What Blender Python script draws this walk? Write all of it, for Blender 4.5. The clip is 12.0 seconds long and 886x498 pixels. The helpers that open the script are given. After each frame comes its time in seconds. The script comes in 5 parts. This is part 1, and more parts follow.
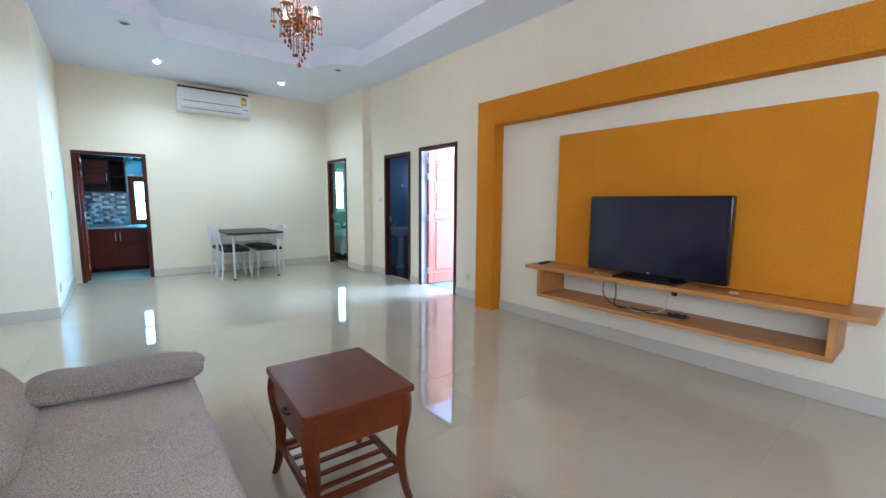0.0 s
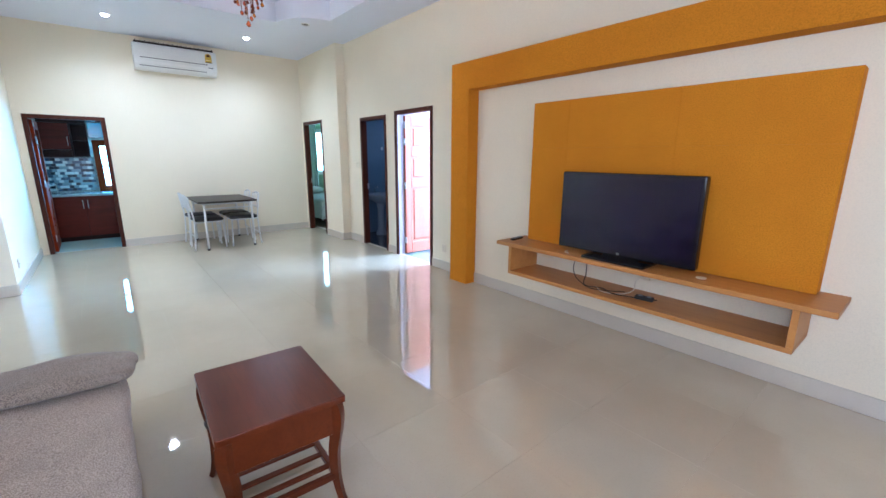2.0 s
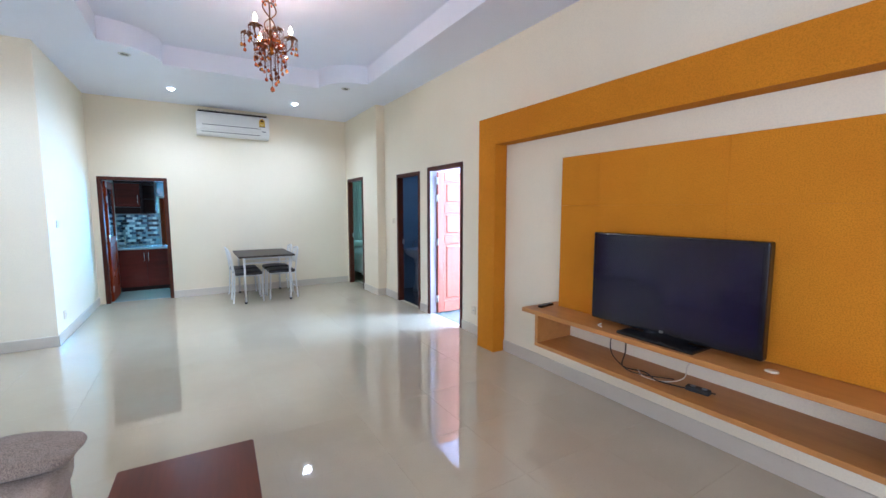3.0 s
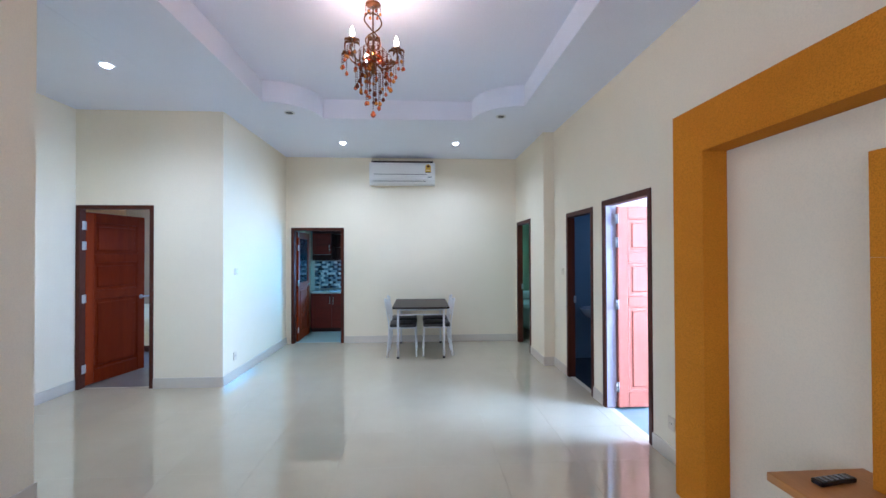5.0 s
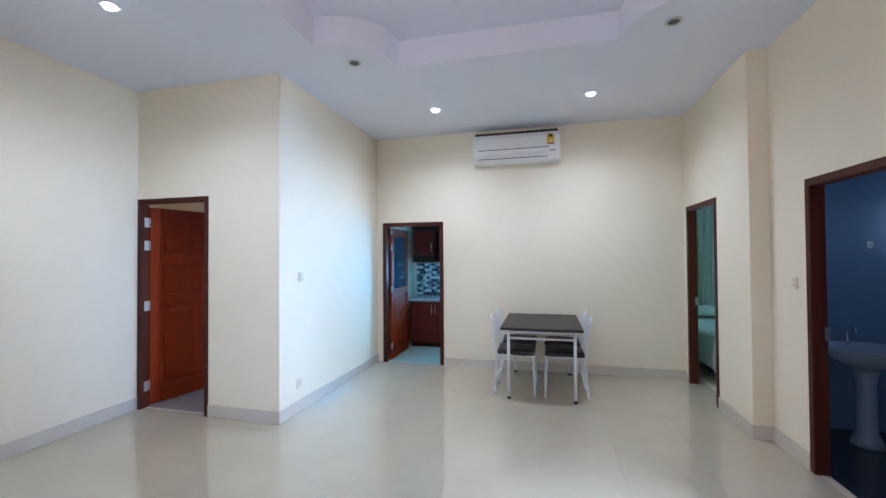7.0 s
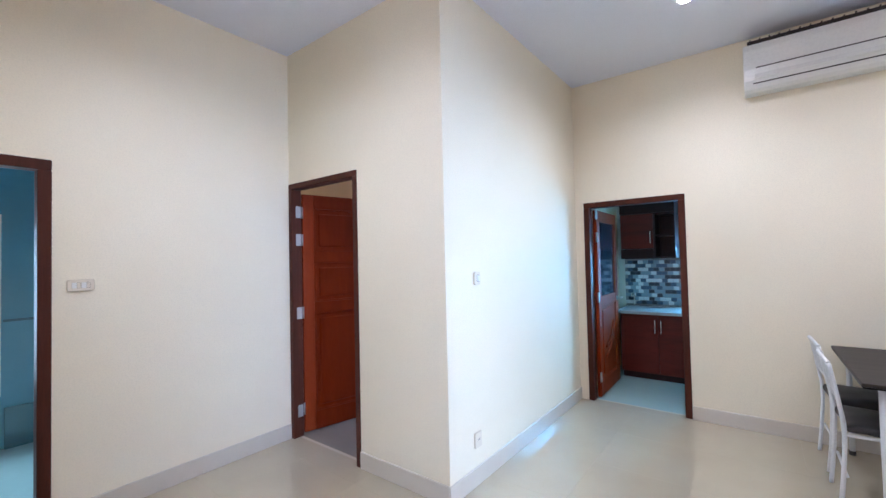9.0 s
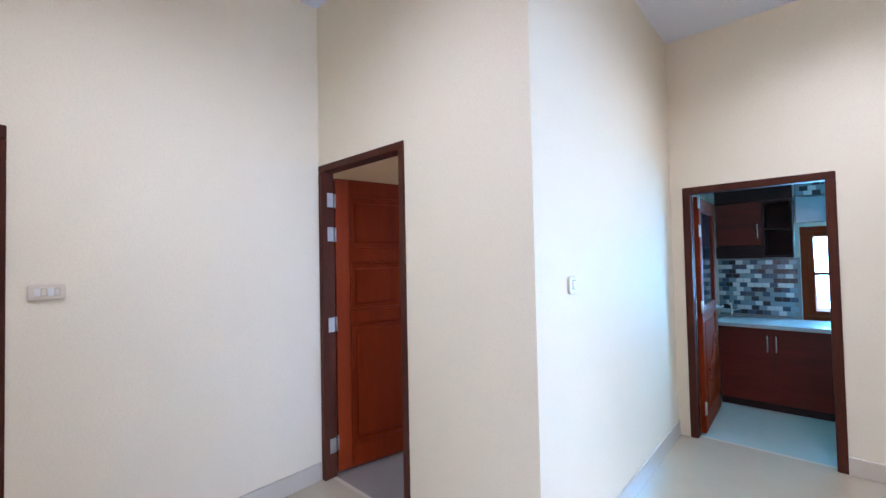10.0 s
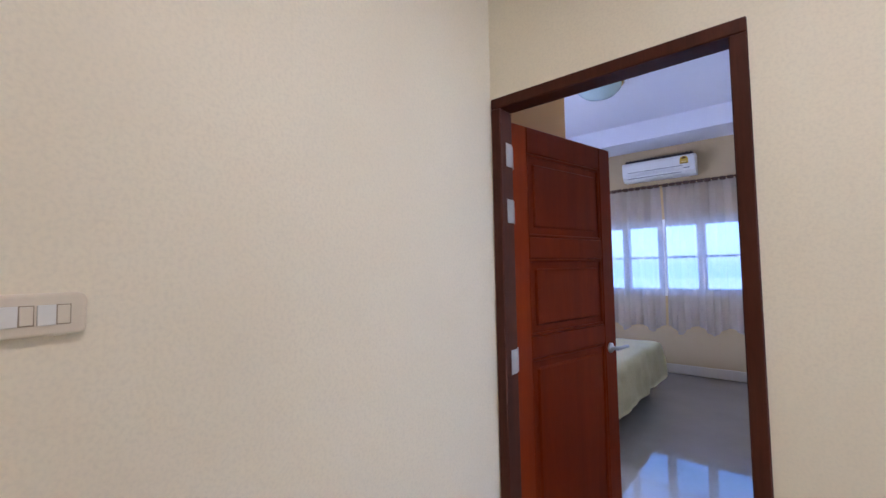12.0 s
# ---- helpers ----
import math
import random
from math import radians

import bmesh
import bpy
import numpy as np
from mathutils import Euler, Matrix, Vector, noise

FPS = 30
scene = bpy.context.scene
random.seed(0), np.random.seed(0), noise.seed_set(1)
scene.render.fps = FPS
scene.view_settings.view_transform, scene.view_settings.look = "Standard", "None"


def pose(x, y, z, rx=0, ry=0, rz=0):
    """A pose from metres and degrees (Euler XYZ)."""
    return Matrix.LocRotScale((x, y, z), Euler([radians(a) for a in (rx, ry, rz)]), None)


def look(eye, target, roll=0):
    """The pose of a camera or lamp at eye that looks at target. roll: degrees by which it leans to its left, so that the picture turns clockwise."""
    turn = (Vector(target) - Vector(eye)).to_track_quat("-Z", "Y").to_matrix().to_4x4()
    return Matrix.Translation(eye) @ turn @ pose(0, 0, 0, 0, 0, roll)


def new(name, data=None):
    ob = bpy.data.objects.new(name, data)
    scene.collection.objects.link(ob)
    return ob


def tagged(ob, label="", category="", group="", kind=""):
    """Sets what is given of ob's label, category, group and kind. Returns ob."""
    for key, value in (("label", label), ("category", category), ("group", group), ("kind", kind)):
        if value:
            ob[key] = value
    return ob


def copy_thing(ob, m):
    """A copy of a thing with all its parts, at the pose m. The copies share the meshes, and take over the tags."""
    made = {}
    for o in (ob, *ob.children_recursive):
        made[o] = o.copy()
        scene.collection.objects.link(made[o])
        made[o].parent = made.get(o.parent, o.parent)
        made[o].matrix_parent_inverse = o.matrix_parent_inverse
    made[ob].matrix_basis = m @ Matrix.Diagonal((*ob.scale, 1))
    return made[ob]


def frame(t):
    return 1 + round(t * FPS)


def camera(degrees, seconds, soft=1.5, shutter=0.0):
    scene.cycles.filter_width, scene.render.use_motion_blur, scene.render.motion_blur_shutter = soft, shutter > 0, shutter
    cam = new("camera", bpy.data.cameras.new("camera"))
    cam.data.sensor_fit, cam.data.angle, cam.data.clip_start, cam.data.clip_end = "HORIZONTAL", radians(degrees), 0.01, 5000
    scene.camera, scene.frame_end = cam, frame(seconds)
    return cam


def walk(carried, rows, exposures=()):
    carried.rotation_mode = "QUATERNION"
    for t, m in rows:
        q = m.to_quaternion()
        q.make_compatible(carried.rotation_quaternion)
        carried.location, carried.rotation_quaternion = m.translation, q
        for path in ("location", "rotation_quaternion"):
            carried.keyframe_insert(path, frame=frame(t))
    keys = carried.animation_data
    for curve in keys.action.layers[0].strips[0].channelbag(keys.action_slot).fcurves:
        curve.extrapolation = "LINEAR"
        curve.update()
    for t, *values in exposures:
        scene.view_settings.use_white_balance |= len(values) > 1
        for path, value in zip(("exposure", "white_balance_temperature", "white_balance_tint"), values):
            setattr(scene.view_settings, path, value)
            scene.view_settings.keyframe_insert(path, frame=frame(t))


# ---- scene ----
cam = camera(94.7, 12.0)
PATH = [
    (0, (-0.087, 0.092, 1.307), (1.155, 1.642, 1.074), 0.4),
    (0.5, (-0.088, 0.085, 1.268), (1.184, 1.571, 0.852), 0.4),
    (1, (-0.08, 0.118, 1.303), (1.194, 1.568, 0.782), 0.4),
    (1.5, (0.041, 0.112, 1.388), (1.306, 1.57, 0.865), 0.4),
    (2, (0.223, 0.067, 1.475), (1.462, 1.574, 1.033), 0.3),
    (2.5, (0.444, 0.077, 1.505), (1.612, 1.669, 1.187), 0.1),
    (3, (0.714, 0.14, 1.53), (1.749, 1.839, 1.333), -0.0),
    (3.2, (0.813, 0.166, 1.537), (1.771, 1.915, 1.38), -0.0),
    (4.8, (1.637, 0.994, 1.586), (1.827, 2.985, 1.602), -0.3),
    (5, (1.694, 1.153, 1.576), (1.809, 3.15, 1.597), -0.2),
    (5.5, (1.824, 1.576, 1.595), (1.78, 3.575, 1.628), -0.3),
    (6, (1.835, 1.993, 1.578), (1.665, 3.985, 1.611), -0.4),
    (6.5, (1.82, 2.398, 1.554), (1.515, 4.374, 1.59), -0.5),
    (6.7, (1.813, 2.573, 1.553), (1.441, 4.538, 1.588), -0.5),
    (8.3, (1.223, 3.807, 1.528), (0.211, 5.532, 1.566), -0.7),
    (8.5, (1.132, 3.921, 1.518), (0.054, 5.604, 1.564), -1.0),
    (9, (0.862, 4.177, 1.482), (-0.355, 5.764, 1.534), -1.3),
    (9.5, (0.563, 4.402, 1.495), (-0.736, 5.922, 1.544), -1.2),
    (10, (0.225, 4.622, 1.487), (-1.115, 6.106, 1.539), -1.2),
    (10.5, (-0.164, 4.759, 1.502), (-1.512, 6.237, 1.529), -0.7),
    (11, (-0.575, 4.765, 1.446), (-1.881, 6.277, 1.531), -0.8),
    (11.5, (-1.013, 4.736, 1.431), (-2.275, 6.285, 1.528), -1.2),
    (12, (-1.388, 4.703, 1.441), (-2.666, 6.239, 1.539), -1.1),
]
EXPOSURE = [
    (0.0, 1.29, 5400, 16),
    (1.5, 1.44, 5460, 20),
    (3.0, 1.37, 5560, 22),
    (5.0, 1.04, 5420, 23),
    (5.5, 0.99, 5340, 20),
    (6.5, 0.95, 5560, 24),
    (9.0, 1.10, 6000, 32),
    (10.0, 1.05, 6020, 34),
    (10.5, 0.91, 6140, 37),
    (11.0, 0.93, 6280, 37),
    (11.5, 0.79, 6250, 34),
    (12.0, 0.69, 6880, 35),
]
walk(cam, [(t, look(eye, target, roll)) for t, eye, target, roll in PATH], EXPOSURE)

# ---------------------------------------------------------------- light
world = bpy.data.worlds.new("sky")
scene.world = world
world.use_nodes = True
wn = world.node_tree.nodes
sky = wn.new("ShaderNodeTexSky")
sky.sky_type, sky.sun_disc = "NISHITA", False
sky.sun_elevation, sky.sun_rotation = radians(51), radians(101)
world.node_tree.links.new(sky.outputs[0], wn["Background"].inputs[0])
wn["Background"].inputs[1].default_value = 0.10

sun_data = bpy.data.lights.new("sun", "SUN")
sun_data.energy, sun_data.angle, sun_data.color = 2.5, radians(0.6), (1.0, 0.95, 0.86)
sun = new("sun", sun_data)
sun.matrix_world = look((30, -6, 38), (0, 0, 0))


def window_light(name, eye, target, w, h, watts, colour):
    """Sky light in a window's opening."""
    d = bpy.data.lights.new(name, "AREA")
    d.shape, d.size, d.size_y, d.energy, d.color = "RECTANGLE", w, h, watts, colour
    ob = new(name, d)
    ob.matrix_world = look(eye, target)
    return ob


COOL = (0.80, 0.91, 1.0)
window_light("daylight_front", (0.6, -2.16, 1.55), (1.9, 3, 1.1), 2.2, 2.1, 17, (0.90, 0.96, 1.0))
# light from an assumed west window, brightening the ochre fronts and near floor
window_light("daylight_west", (-0.91, -0.35, 1.65), (3.4, 1.2, 0.8), 1.8, 1.3, 16, (0.84, 0.94, 1.0))
window_light("daylight_study", (6.74, 3.72, 1.55), (3.0, 5.0, 0.9), 1.55, 1.3, 320, (0.50, 0.76, 1.0))
window_light("daylight_bedroom", (-2.65, 11.04, 1.54), (-2.4, 6, 1.0), 1.9, 1.0, 9, (0.03, 0.34, 1.0))
window_light("daylight_guest", (5.0, 10.64, 1.58), (4.6, 7, 1.0), 1.1, 1.1, 16, (0.45, 0.90, 1.0))
window_light("daylight_kitchen", (0.62, 10.22, 1.27), (0.4, 8, 0.6), 0.75, 0.75, 26, (0.16, 0.64, 1.0))
# fill light for the bedroom, in an added window that stays out of view
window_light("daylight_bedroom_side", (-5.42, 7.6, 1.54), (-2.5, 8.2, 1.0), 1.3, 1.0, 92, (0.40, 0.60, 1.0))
# added lamp in an unseen opening, to lift the dark bathroom
window_light("daylight_bath", (5.72, 6.3, 1.8), (4.0, 6.3, 1.2), 0.5, 0.5, 2.8, (0.36, 0.62, 1.0))
window_light("daylight_shower", (-4.36, 4.27, 1.2), (-2.4, 4.4, 1.0), 0.6, 1.3, 27, (0.48, 0.85, 1.0))


def lamp_point(name, at, watts, colour, size):
    d = bpy.data.lights.new(name, "POINT")
    d.energy, d.color, d.shadow_soft_size = watts, colour, size
    ob = new(name, d)
    ob.location = at
    return ob


# ---------------------------------------------------------------- materials
def material(name):
    m = bpy.data.materials.new(name)
    m.use_nodes = True
    nt = m.node_tree
    return m, nt, nt.nodes["Principled BSDF"]


def node(nt, kind, **values):
    n = nt.nodes.new(kind)
    for k, v in values.items():
        n.inputs[k].default_value = v
    return n


def mixed(nt, fac, a, b):
    n = nt.nodes.new("ShaderNodeMix")
    n.data_type = "RGBA"
    n.inputs[6].default_value = (*a, 1) if isinstance(a, tuple) else (0, 0, 0, 1)
    n.inputs[7].default_value = (*b, 1) if isinstance(b, tuple) else (0, 0, 0, 1)
    if not isinstance(a, tuple):
        nt.links.new(a, n.inputs[6])
    if not isinstance(b, tuple):
        nt.links.new(b, n.inputs[7])
    nt.links.new(fac, n.inputs[0])
    return n.outputs[2]


def ramp(nt, fac, lo, hi):
    n = nt.nodes.new("ShaderNodeMapRange")
    n.inputs[1].default_value, n.inputs[2].default_value = lo, hi
    nt.links.new(fac, n.inputs[0])
    return n.outputs[0]


def bumped(nt, bsdf, height, strength, distance):
    b = node(nt, "ShaderNodeBump", Strength=strength, Distance=distance)
    nt.links.new(height, b.inputs["Height"])
    nt.links.new(b.outputs[0], bsdf.inputs["Normal"])


def painted(name, base, stain, rough=0.6, grain=140.0, bump=0.15, dist=0.002, big=1.1, spec=0.5, speck=0.93):
    """Paint, plaster, plastic: two shades at a large scale, grain at a small one."""
    m, nt, b = material(name)
    tc = nt.nodes.new("ShaderNodeTexCoord")
    n1 = node(nt, "ShaderNodeTexNoise", Scale=big, Detail=5.0, Roughness=0.6)
    n2 = node(nt, "ShaderNodeTexNoise", Scale=grain, Detail=3.0)
    nt.links.new(tc.outputs["Object"], n1.inputs["Vector"])
    nt.links.new(tc.outputs["Object"], n2.inputs["Vector"])
    c1 = mixed(nt, ramp(nt, n1.outputs[0], 0.35, 0.7), base, stain)
    dark = tuple(v * speck for v in base)
    c2 = mixed(nt, ramp(nt, n2.outputs[0], 0.42, 0.72), c1, dark)
    nt.links.new(c2, b.inputs["Base Color"])
    b.inputs["Roughness"].default_value = rough
    b.inputs["Specular IOR Level"].default_value = spec
    bumped(nt, b, n2.outputs[0], bump, dist)
    return m


def wood(name, base, dark, rough=0.35, along="Z", scale=14.0, coat=0.0, spec=0.5, relief=True):
    m, nt, b = material(name)
    tc = nt.nodes.new("ShaderNodeTexCoord")
    mp = nt.nodes.new("ShaderNodeMapping")
    s = {"X": (0.08, 1, 1), "Y": (1, 0.08, 1), "Z": (1, 1, 0.08)}[along]
    mp.inputs["Scale"].default_value = s
    info = nt.nodes.new("ShaderNodeObjectInfo")
    shift = nt.nodes.new("ShaderNodeVectorMath")
    shift.operation = "ADD"
    nt.links.new(tc.outputs["Object"], shift.inputs[0])
    nt.links.new(info.outputs["Random"], shift.inputs[1])
    nt.links.new(shift.outputs[0], mp.inputs["Vector"])
    n1 = node(nt, "ShaderNodeTexNoise", Scale=scale, Detail=6.0, Roughness=0.65, Distortion=0.8)
    n2 = node(nt, "ShaderNodeTexNoise", Scale=scale * 14, Detail=3.0)
    nt.links.new(mp.outputs[0], n1.inputs["Vector"])
    nt.links.new(mp.outputs[0], n2.inputs["Vector"])
    c = mixed(nt, ramp(nt, n1.outputs[0], 0.3, 0.72), base, dark)
    c = mixed(nt, ramp(nt, n2.outputs[0], 0.5, 0.9), c, dark)
    nt.links.new(c, b.inputs["Base Color"])
    b.inputs["Roughness"].default_value = rough
    b.inputs["Coat Weight"].default_value = coat
    b.inputs["Specular IOR Level"].default_value = spec
    b.inputs["Coat Roughness"].default_value = 0.15
    if relief:
        bumped(nt, b, n2.outputs[0], 0.04, 0.0004)
    return m


def plain(name, base, rough=0.4, metal=0.0, emit=None, power=0.0):
    m, nt, b = material(name)
    n = node(nt, "ShaderNodeTexNoise", Scale=35.0, Detail=4.0)
    tc = nt.nodes.new("ShaderNodeTexCoord")
    nt.links.new(tc.outputs["Object"], n.inputs["Vector"])
    c = mixed(nt, n.outputs[0], base, tuple(v * 0.86 for v in base))
    nt.links.new(c, b.inputs["Base Color"])
    b.inputs["Roughness"].default_value = rough
    b.inputs["Metallic"].default_value = metal
    if emit:
        b.inputs["Emission Color"].default_value = (*emit, 1)
        b.inputs["Emission Strength"].default_value = power
    return m


def clear(name, tint, rough=0.0, ior=1.45, weight=1.0):
    m, nt, b = material(name)
    b.inputs["Base Color"].default_value = (*tint, 1)
    b.inputs["Transmission Weight"].default_value = weight
    b.inputs["Roughness"].default_value = rough
    b.inputs["IOR"].default_value = ior
    return m


def cloth(name, base, dark, scale=260.0, see=0.0):
    m, nt, b = material(name)
    tc = nt.nodes.new("ShaderNodeTexCoord")
    wv = node(nt, "ShaderNodeTexNoise", Scale=scale, Detail=2.0)
    n1 = node(nt, "ShaderNodeTexNoise", Scale=5.0, Detail=4.0)
    nt.links.new(tc.outputs["Object"], wv.inputs["Vector"])
    nt.links.new(tc.outputs["Object"], n1.inputs["Vector"])
    c = mixed(nt, ramp(nt, wv.outputs[0], 0.4, 0.65), base, dark)
    c = mixed(nt, ramp(nt, n1.outputs[0], 0.5, 1.6), c, dark)
    nt.links.new(c, b.inputs["Base Color"])
    b.inputs["Roughness"].default_value = 0.95
    b.inputs["Specular IOR Level"].default_value = 0.15
    b.inputs["Sheen Weight"].default_value = 0.25
    bumped(nt, b, wv.outputs[0], 0.5, 0.0025)
    if see:
        tr = nt.nodes.new("ShaderNodeBsdfTranslucent")
        tp = nt.nodes.new("ShaderNodeBsdfTransparent")
        m1, m2 = nt.nodes.new("ShaderNodeMixShader"), nt.nodes.new("ShaderNodeMixShader")
        nt.links.new(c, tr.inputs[0])
        m1.inputs[0].default_value, m2.inputs[0].default_value = 0.6, see
        nt.links.new(b.outputs[0], m1.inputs[1])
        nt.links.new(tr.outputs[0], m1.inputs[2])
        nt.links.new(m1.outputs[0], m2.inputs[1])
        nt.links.new(tp.outputs[0], m2.inputs[2])
        nt.links.new(m2.outputs[0], nt.nodes["Material Output"].inputs[0])
    return m


def glazed(name, base, stain, rough=0.07, bump=0.012, rnd=0.10):
    """Polished tile: mottled body, each tile a little different."""
    m, nt, b = material(name)
    tc = nt.nodes.new("ShaderNodeTexCoord")
    geo = nt.nodes.new("ShaderNodeNewGeometry")
    info = nt.nodes.new("ShaderNodeObjectInfo")
    n1 = node(nt, "ShaderNodeTexNoise", Scale=2.2, Detail=6.0, Roughness=0.6)
    n2 = node(nt, "ShaderNodeTexNoise", Scale=90.0, Detail=4.0)
    n3 = node(nt, "ShaderNodeTexNoise", Scale=1.4, Detail=2.0)
    for n in (n1, n2, n3):
        nt.links.new(geo.outputs["Position"], n.inputs["Vector"])
    c = mixed(nt, ramp(nt, n1.outputs[0], 0.35, 0.75), base, stain)
    c = mixed(nt, ramp(nt, n2.outputs[0], 0.55, 0.85), c, tuple(v * 0.88 for v in base))
    r = ramp(nt, info.outputs["Random"], 0.0, 1.0 / rnd)
    c = mixed(nt, r, c, tuple(v * 0.93 for v in base))
    nt.links.new(c, b.inputs["Base Color"])
    b.inputs["Roughness"].default_value = rough
    b.inputs["Specular IOR Level"].default_value = 0.5
    b.inputs["IOR"].default_value = 2.05
    bumped(nt, b, n3.outputs[0], bump, 0.05)
    return m


WALL = painted("cream_plaster", (0.83, 0.742, 0.565), (0.795, 0.702, 0.53), 0.62, 120, 0.25, 0.0016, 1.1, 0.4, 0.92)
CEIL = painted("white_ceiling_paint", (0.79, 0.81, 0.88), (0.76, 0.78, 0.855), 0.7, 150, 0.08)
ORANGE = painted("ochre_textured_paint", (0.63, 0.23, 0.012), (0.57, 0.195, 0.010), 0.8, 150, 0.8, 0.004, 2.5, 0.1, 0.72)
FLOOR = glazed("polished_cream_tile", (0.525, 0.45, 0.325), (0.485, 0.415, 0.30), 0.025)
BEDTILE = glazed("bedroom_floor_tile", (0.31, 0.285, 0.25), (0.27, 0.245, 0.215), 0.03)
GROUT = painted("grey_grout", (0.505, 0.435, 0.315), (0.465, 0.40, 0.29), 0.7)
SKIRT = glazed("skirting_tile", (0.58, 0.51, 0.41), (0.53, 0.46, 0.37), 0.3, 0.01)
FRAME = wood("dark_door_frame_wood", (0.085, 0.019, 0.008), (0.045, 0.010, 0.004), 0.5, "Z", 12, 0.0, 0.2)
DOOR = wood("reddish_brown_door_wood", (0.235, 0.027, 0.002), (0.17, 0.018, 0.0016), 0.5, "Z", 10, 0.0, 0.10)
# brown door wood lightened to salmon: strong daylight and glare put into the colour
DOOR_DAYLIT = wood("daylit_brown_door_wood", (0.46, 0.135, 0.080), (0.40, 0.112, 0.066), 0.5, "Z", 8, 0.0, 0.25)
# pale lilac that paints strong daylight onto a dark jamb
JAMB_DAYLIT = painted("daylit_jamb_lilac", (0.55, 0.48, 0.52), (0.5, 0.44, 0.48), 0.5)
STEEL = plain("brushed_steel", (0.62, 0.62, 0.60), 0.28, 1.0)
CHROME = plain("chrome", (0.78, 0.78, 0.78), 0.12, 1.0)
BRASS = plain("antique_brass", (0.16, 0.075, 0.035), 0.38, 1.0)
PINE = wood("honey_shelf_wood", (0.54, 0.24, 0.06), (0.42, 0.165, 0.035), 0.42, "Y", 9)
CHERRY = wood("cherry_table_wood", (0.142, 0.029, 0.0075), (0.085, 0.017, 0.005), 0.30, "Y", 5, 0.0, 0.25, False)
BRONZE = plain("dark_bronze_pull", (0.025, 0.016, 0.012), 0.4)
BLACKP = plain("black_gloss_plastic", (0.010, 0.010, 0.012), 0.12)
SCREEN = plain("dark_screen", (0.010, 0.008, 0.024), 0.11)
RUBBER = plain("black_rubber", (0.02, 0.02, 0.02), 0.7)
CABLE = plain("dark_brown_cable", (0.045, 0.022, 0.012), 0.5)
WHITEP = painted("white_plastic", (0.80, 0.79, 0.75), (0.77, 0.76, 0.71), 0.35, 60, 0.02)
BEIGEP = painted("beige_switch_plastic", (0.72, 0.62, 0.47), (0.68, 0.58, 0.44), 0.35, 60, 0.02)
SEAM = plain("dark_brown_gap", (0.035, 0.025, 0.022), 0.6)
GLINTP = plain("glossy_plastic_white_glint", (0.80, 0.78, 0.72), 0.10)
SURROUND = plain("dark_beige_gap", (0.34, 0.26, 0.17), 0.5)
GREYP = plain("grey_plastic", (0.20, 0.21, 0.22), 0.5)
GOLDP = plain("yellow_sticker", (0.72, 0.44, 0.04), 0.5)
WMETAL = plain("white_enamelled_tube", (0.78, 0.78, 0.77), 0.3)
VINYL = plain("black_vinyl", (0.016, 0.014, 0.014), 0.45)
TOPDARK = wood("dark_laminate_top", (0.060, 0.048, 0.040), (0.030, 0.024, 0.020), 0.42, "X", 8, 0.0, 0.12)
SOFA = cloth("taupe_woven_fabric", (0.56, 0.465, 0.375), (0.25, 0.195, 0.155), 240)
BOLSTER = cloth("grey_taupe_fabric", (0.42, 0.345, 0.28), (0.17, 0.132, 0.105), 240)
MAHOG = wood("mahogany_laminate", (0.135, 0.013, 0.006), (0.07, 0.007, 0.003), 0.5, "X", 9, 0.0, 0.2)
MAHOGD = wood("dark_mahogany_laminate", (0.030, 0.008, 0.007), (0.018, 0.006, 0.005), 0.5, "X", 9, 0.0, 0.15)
COUNTER = painted("speckled_grey_worktop", (0.42, 0.43, 0.43), (0.34, 0.36, 0.37), 0.15, 60, 0.02)
MOSAIC = [plain("mosaic_pale", (0.58, 0.68, 0.70), 0.15), plain("mosaic_grey", (0.21, 0.31, 0.36), 0.15),
          plain("mosaic_slate", (0.055, 0.09, 0.14), 0.15), plain("mosaic_black", (0.025, 0.03, 0.04), 0.15)]
KFLOOR = glazed("kitchen_floor_tile", (0.46, 0.60, 0.54), (0.41, 0.54, 0.49), 0.10)
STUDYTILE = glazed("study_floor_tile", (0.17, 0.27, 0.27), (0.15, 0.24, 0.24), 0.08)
KWALL = painted("pale_green_kitchen_paint", (0.62, 0.68, 0.62), (0.58, 0.64, 0.58), 0.6)
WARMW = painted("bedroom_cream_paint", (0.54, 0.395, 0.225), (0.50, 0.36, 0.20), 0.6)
OCHREW = painted("bedroom_ochre_paint", (0.66, 0.35, 0.11), (0.62, 0.32, 0.095), 0.6)
GREENW = painted("guest_room_green_paint", (0.42, 0.58, 0.38), (0.39, 0.54, 0.35), 0.6)
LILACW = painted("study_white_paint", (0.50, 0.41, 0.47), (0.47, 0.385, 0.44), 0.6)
TEAL = glazed("teal_wall_tile", (0.085, 0.31, 0.41), (0.07, 0.27, 0.37), 0.2)
TEALD = glazed("dark_teal_wall_tile", (0.05, 0.15, 0.19), (0.04, 0.12, 0.16), 0.2)
BLUE = glazed("blue_wall_tile", (0.16, 0.245, 0.32), (0.135, 0.21, 0.285), 0.25)
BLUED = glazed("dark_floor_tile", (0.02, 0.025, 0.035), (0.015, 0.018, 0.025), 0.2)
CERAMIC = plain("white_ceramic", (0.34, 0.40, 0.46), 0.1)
SHEET = cloth("cream_quilt", (0.92, 0.82, 0.50), (0.86, 0.75, 0.43), 60)
LINEN = cloth("pale_bed_linen", (0.70, 0.74, 0.68), (0.60, 0.65, 0.60), 90)
CURTAIN = cloth("sheer_lilac_curtain", (0.80, 0.76, 0.76), (0.70, 0.66, 0.67), 120, 0.56)
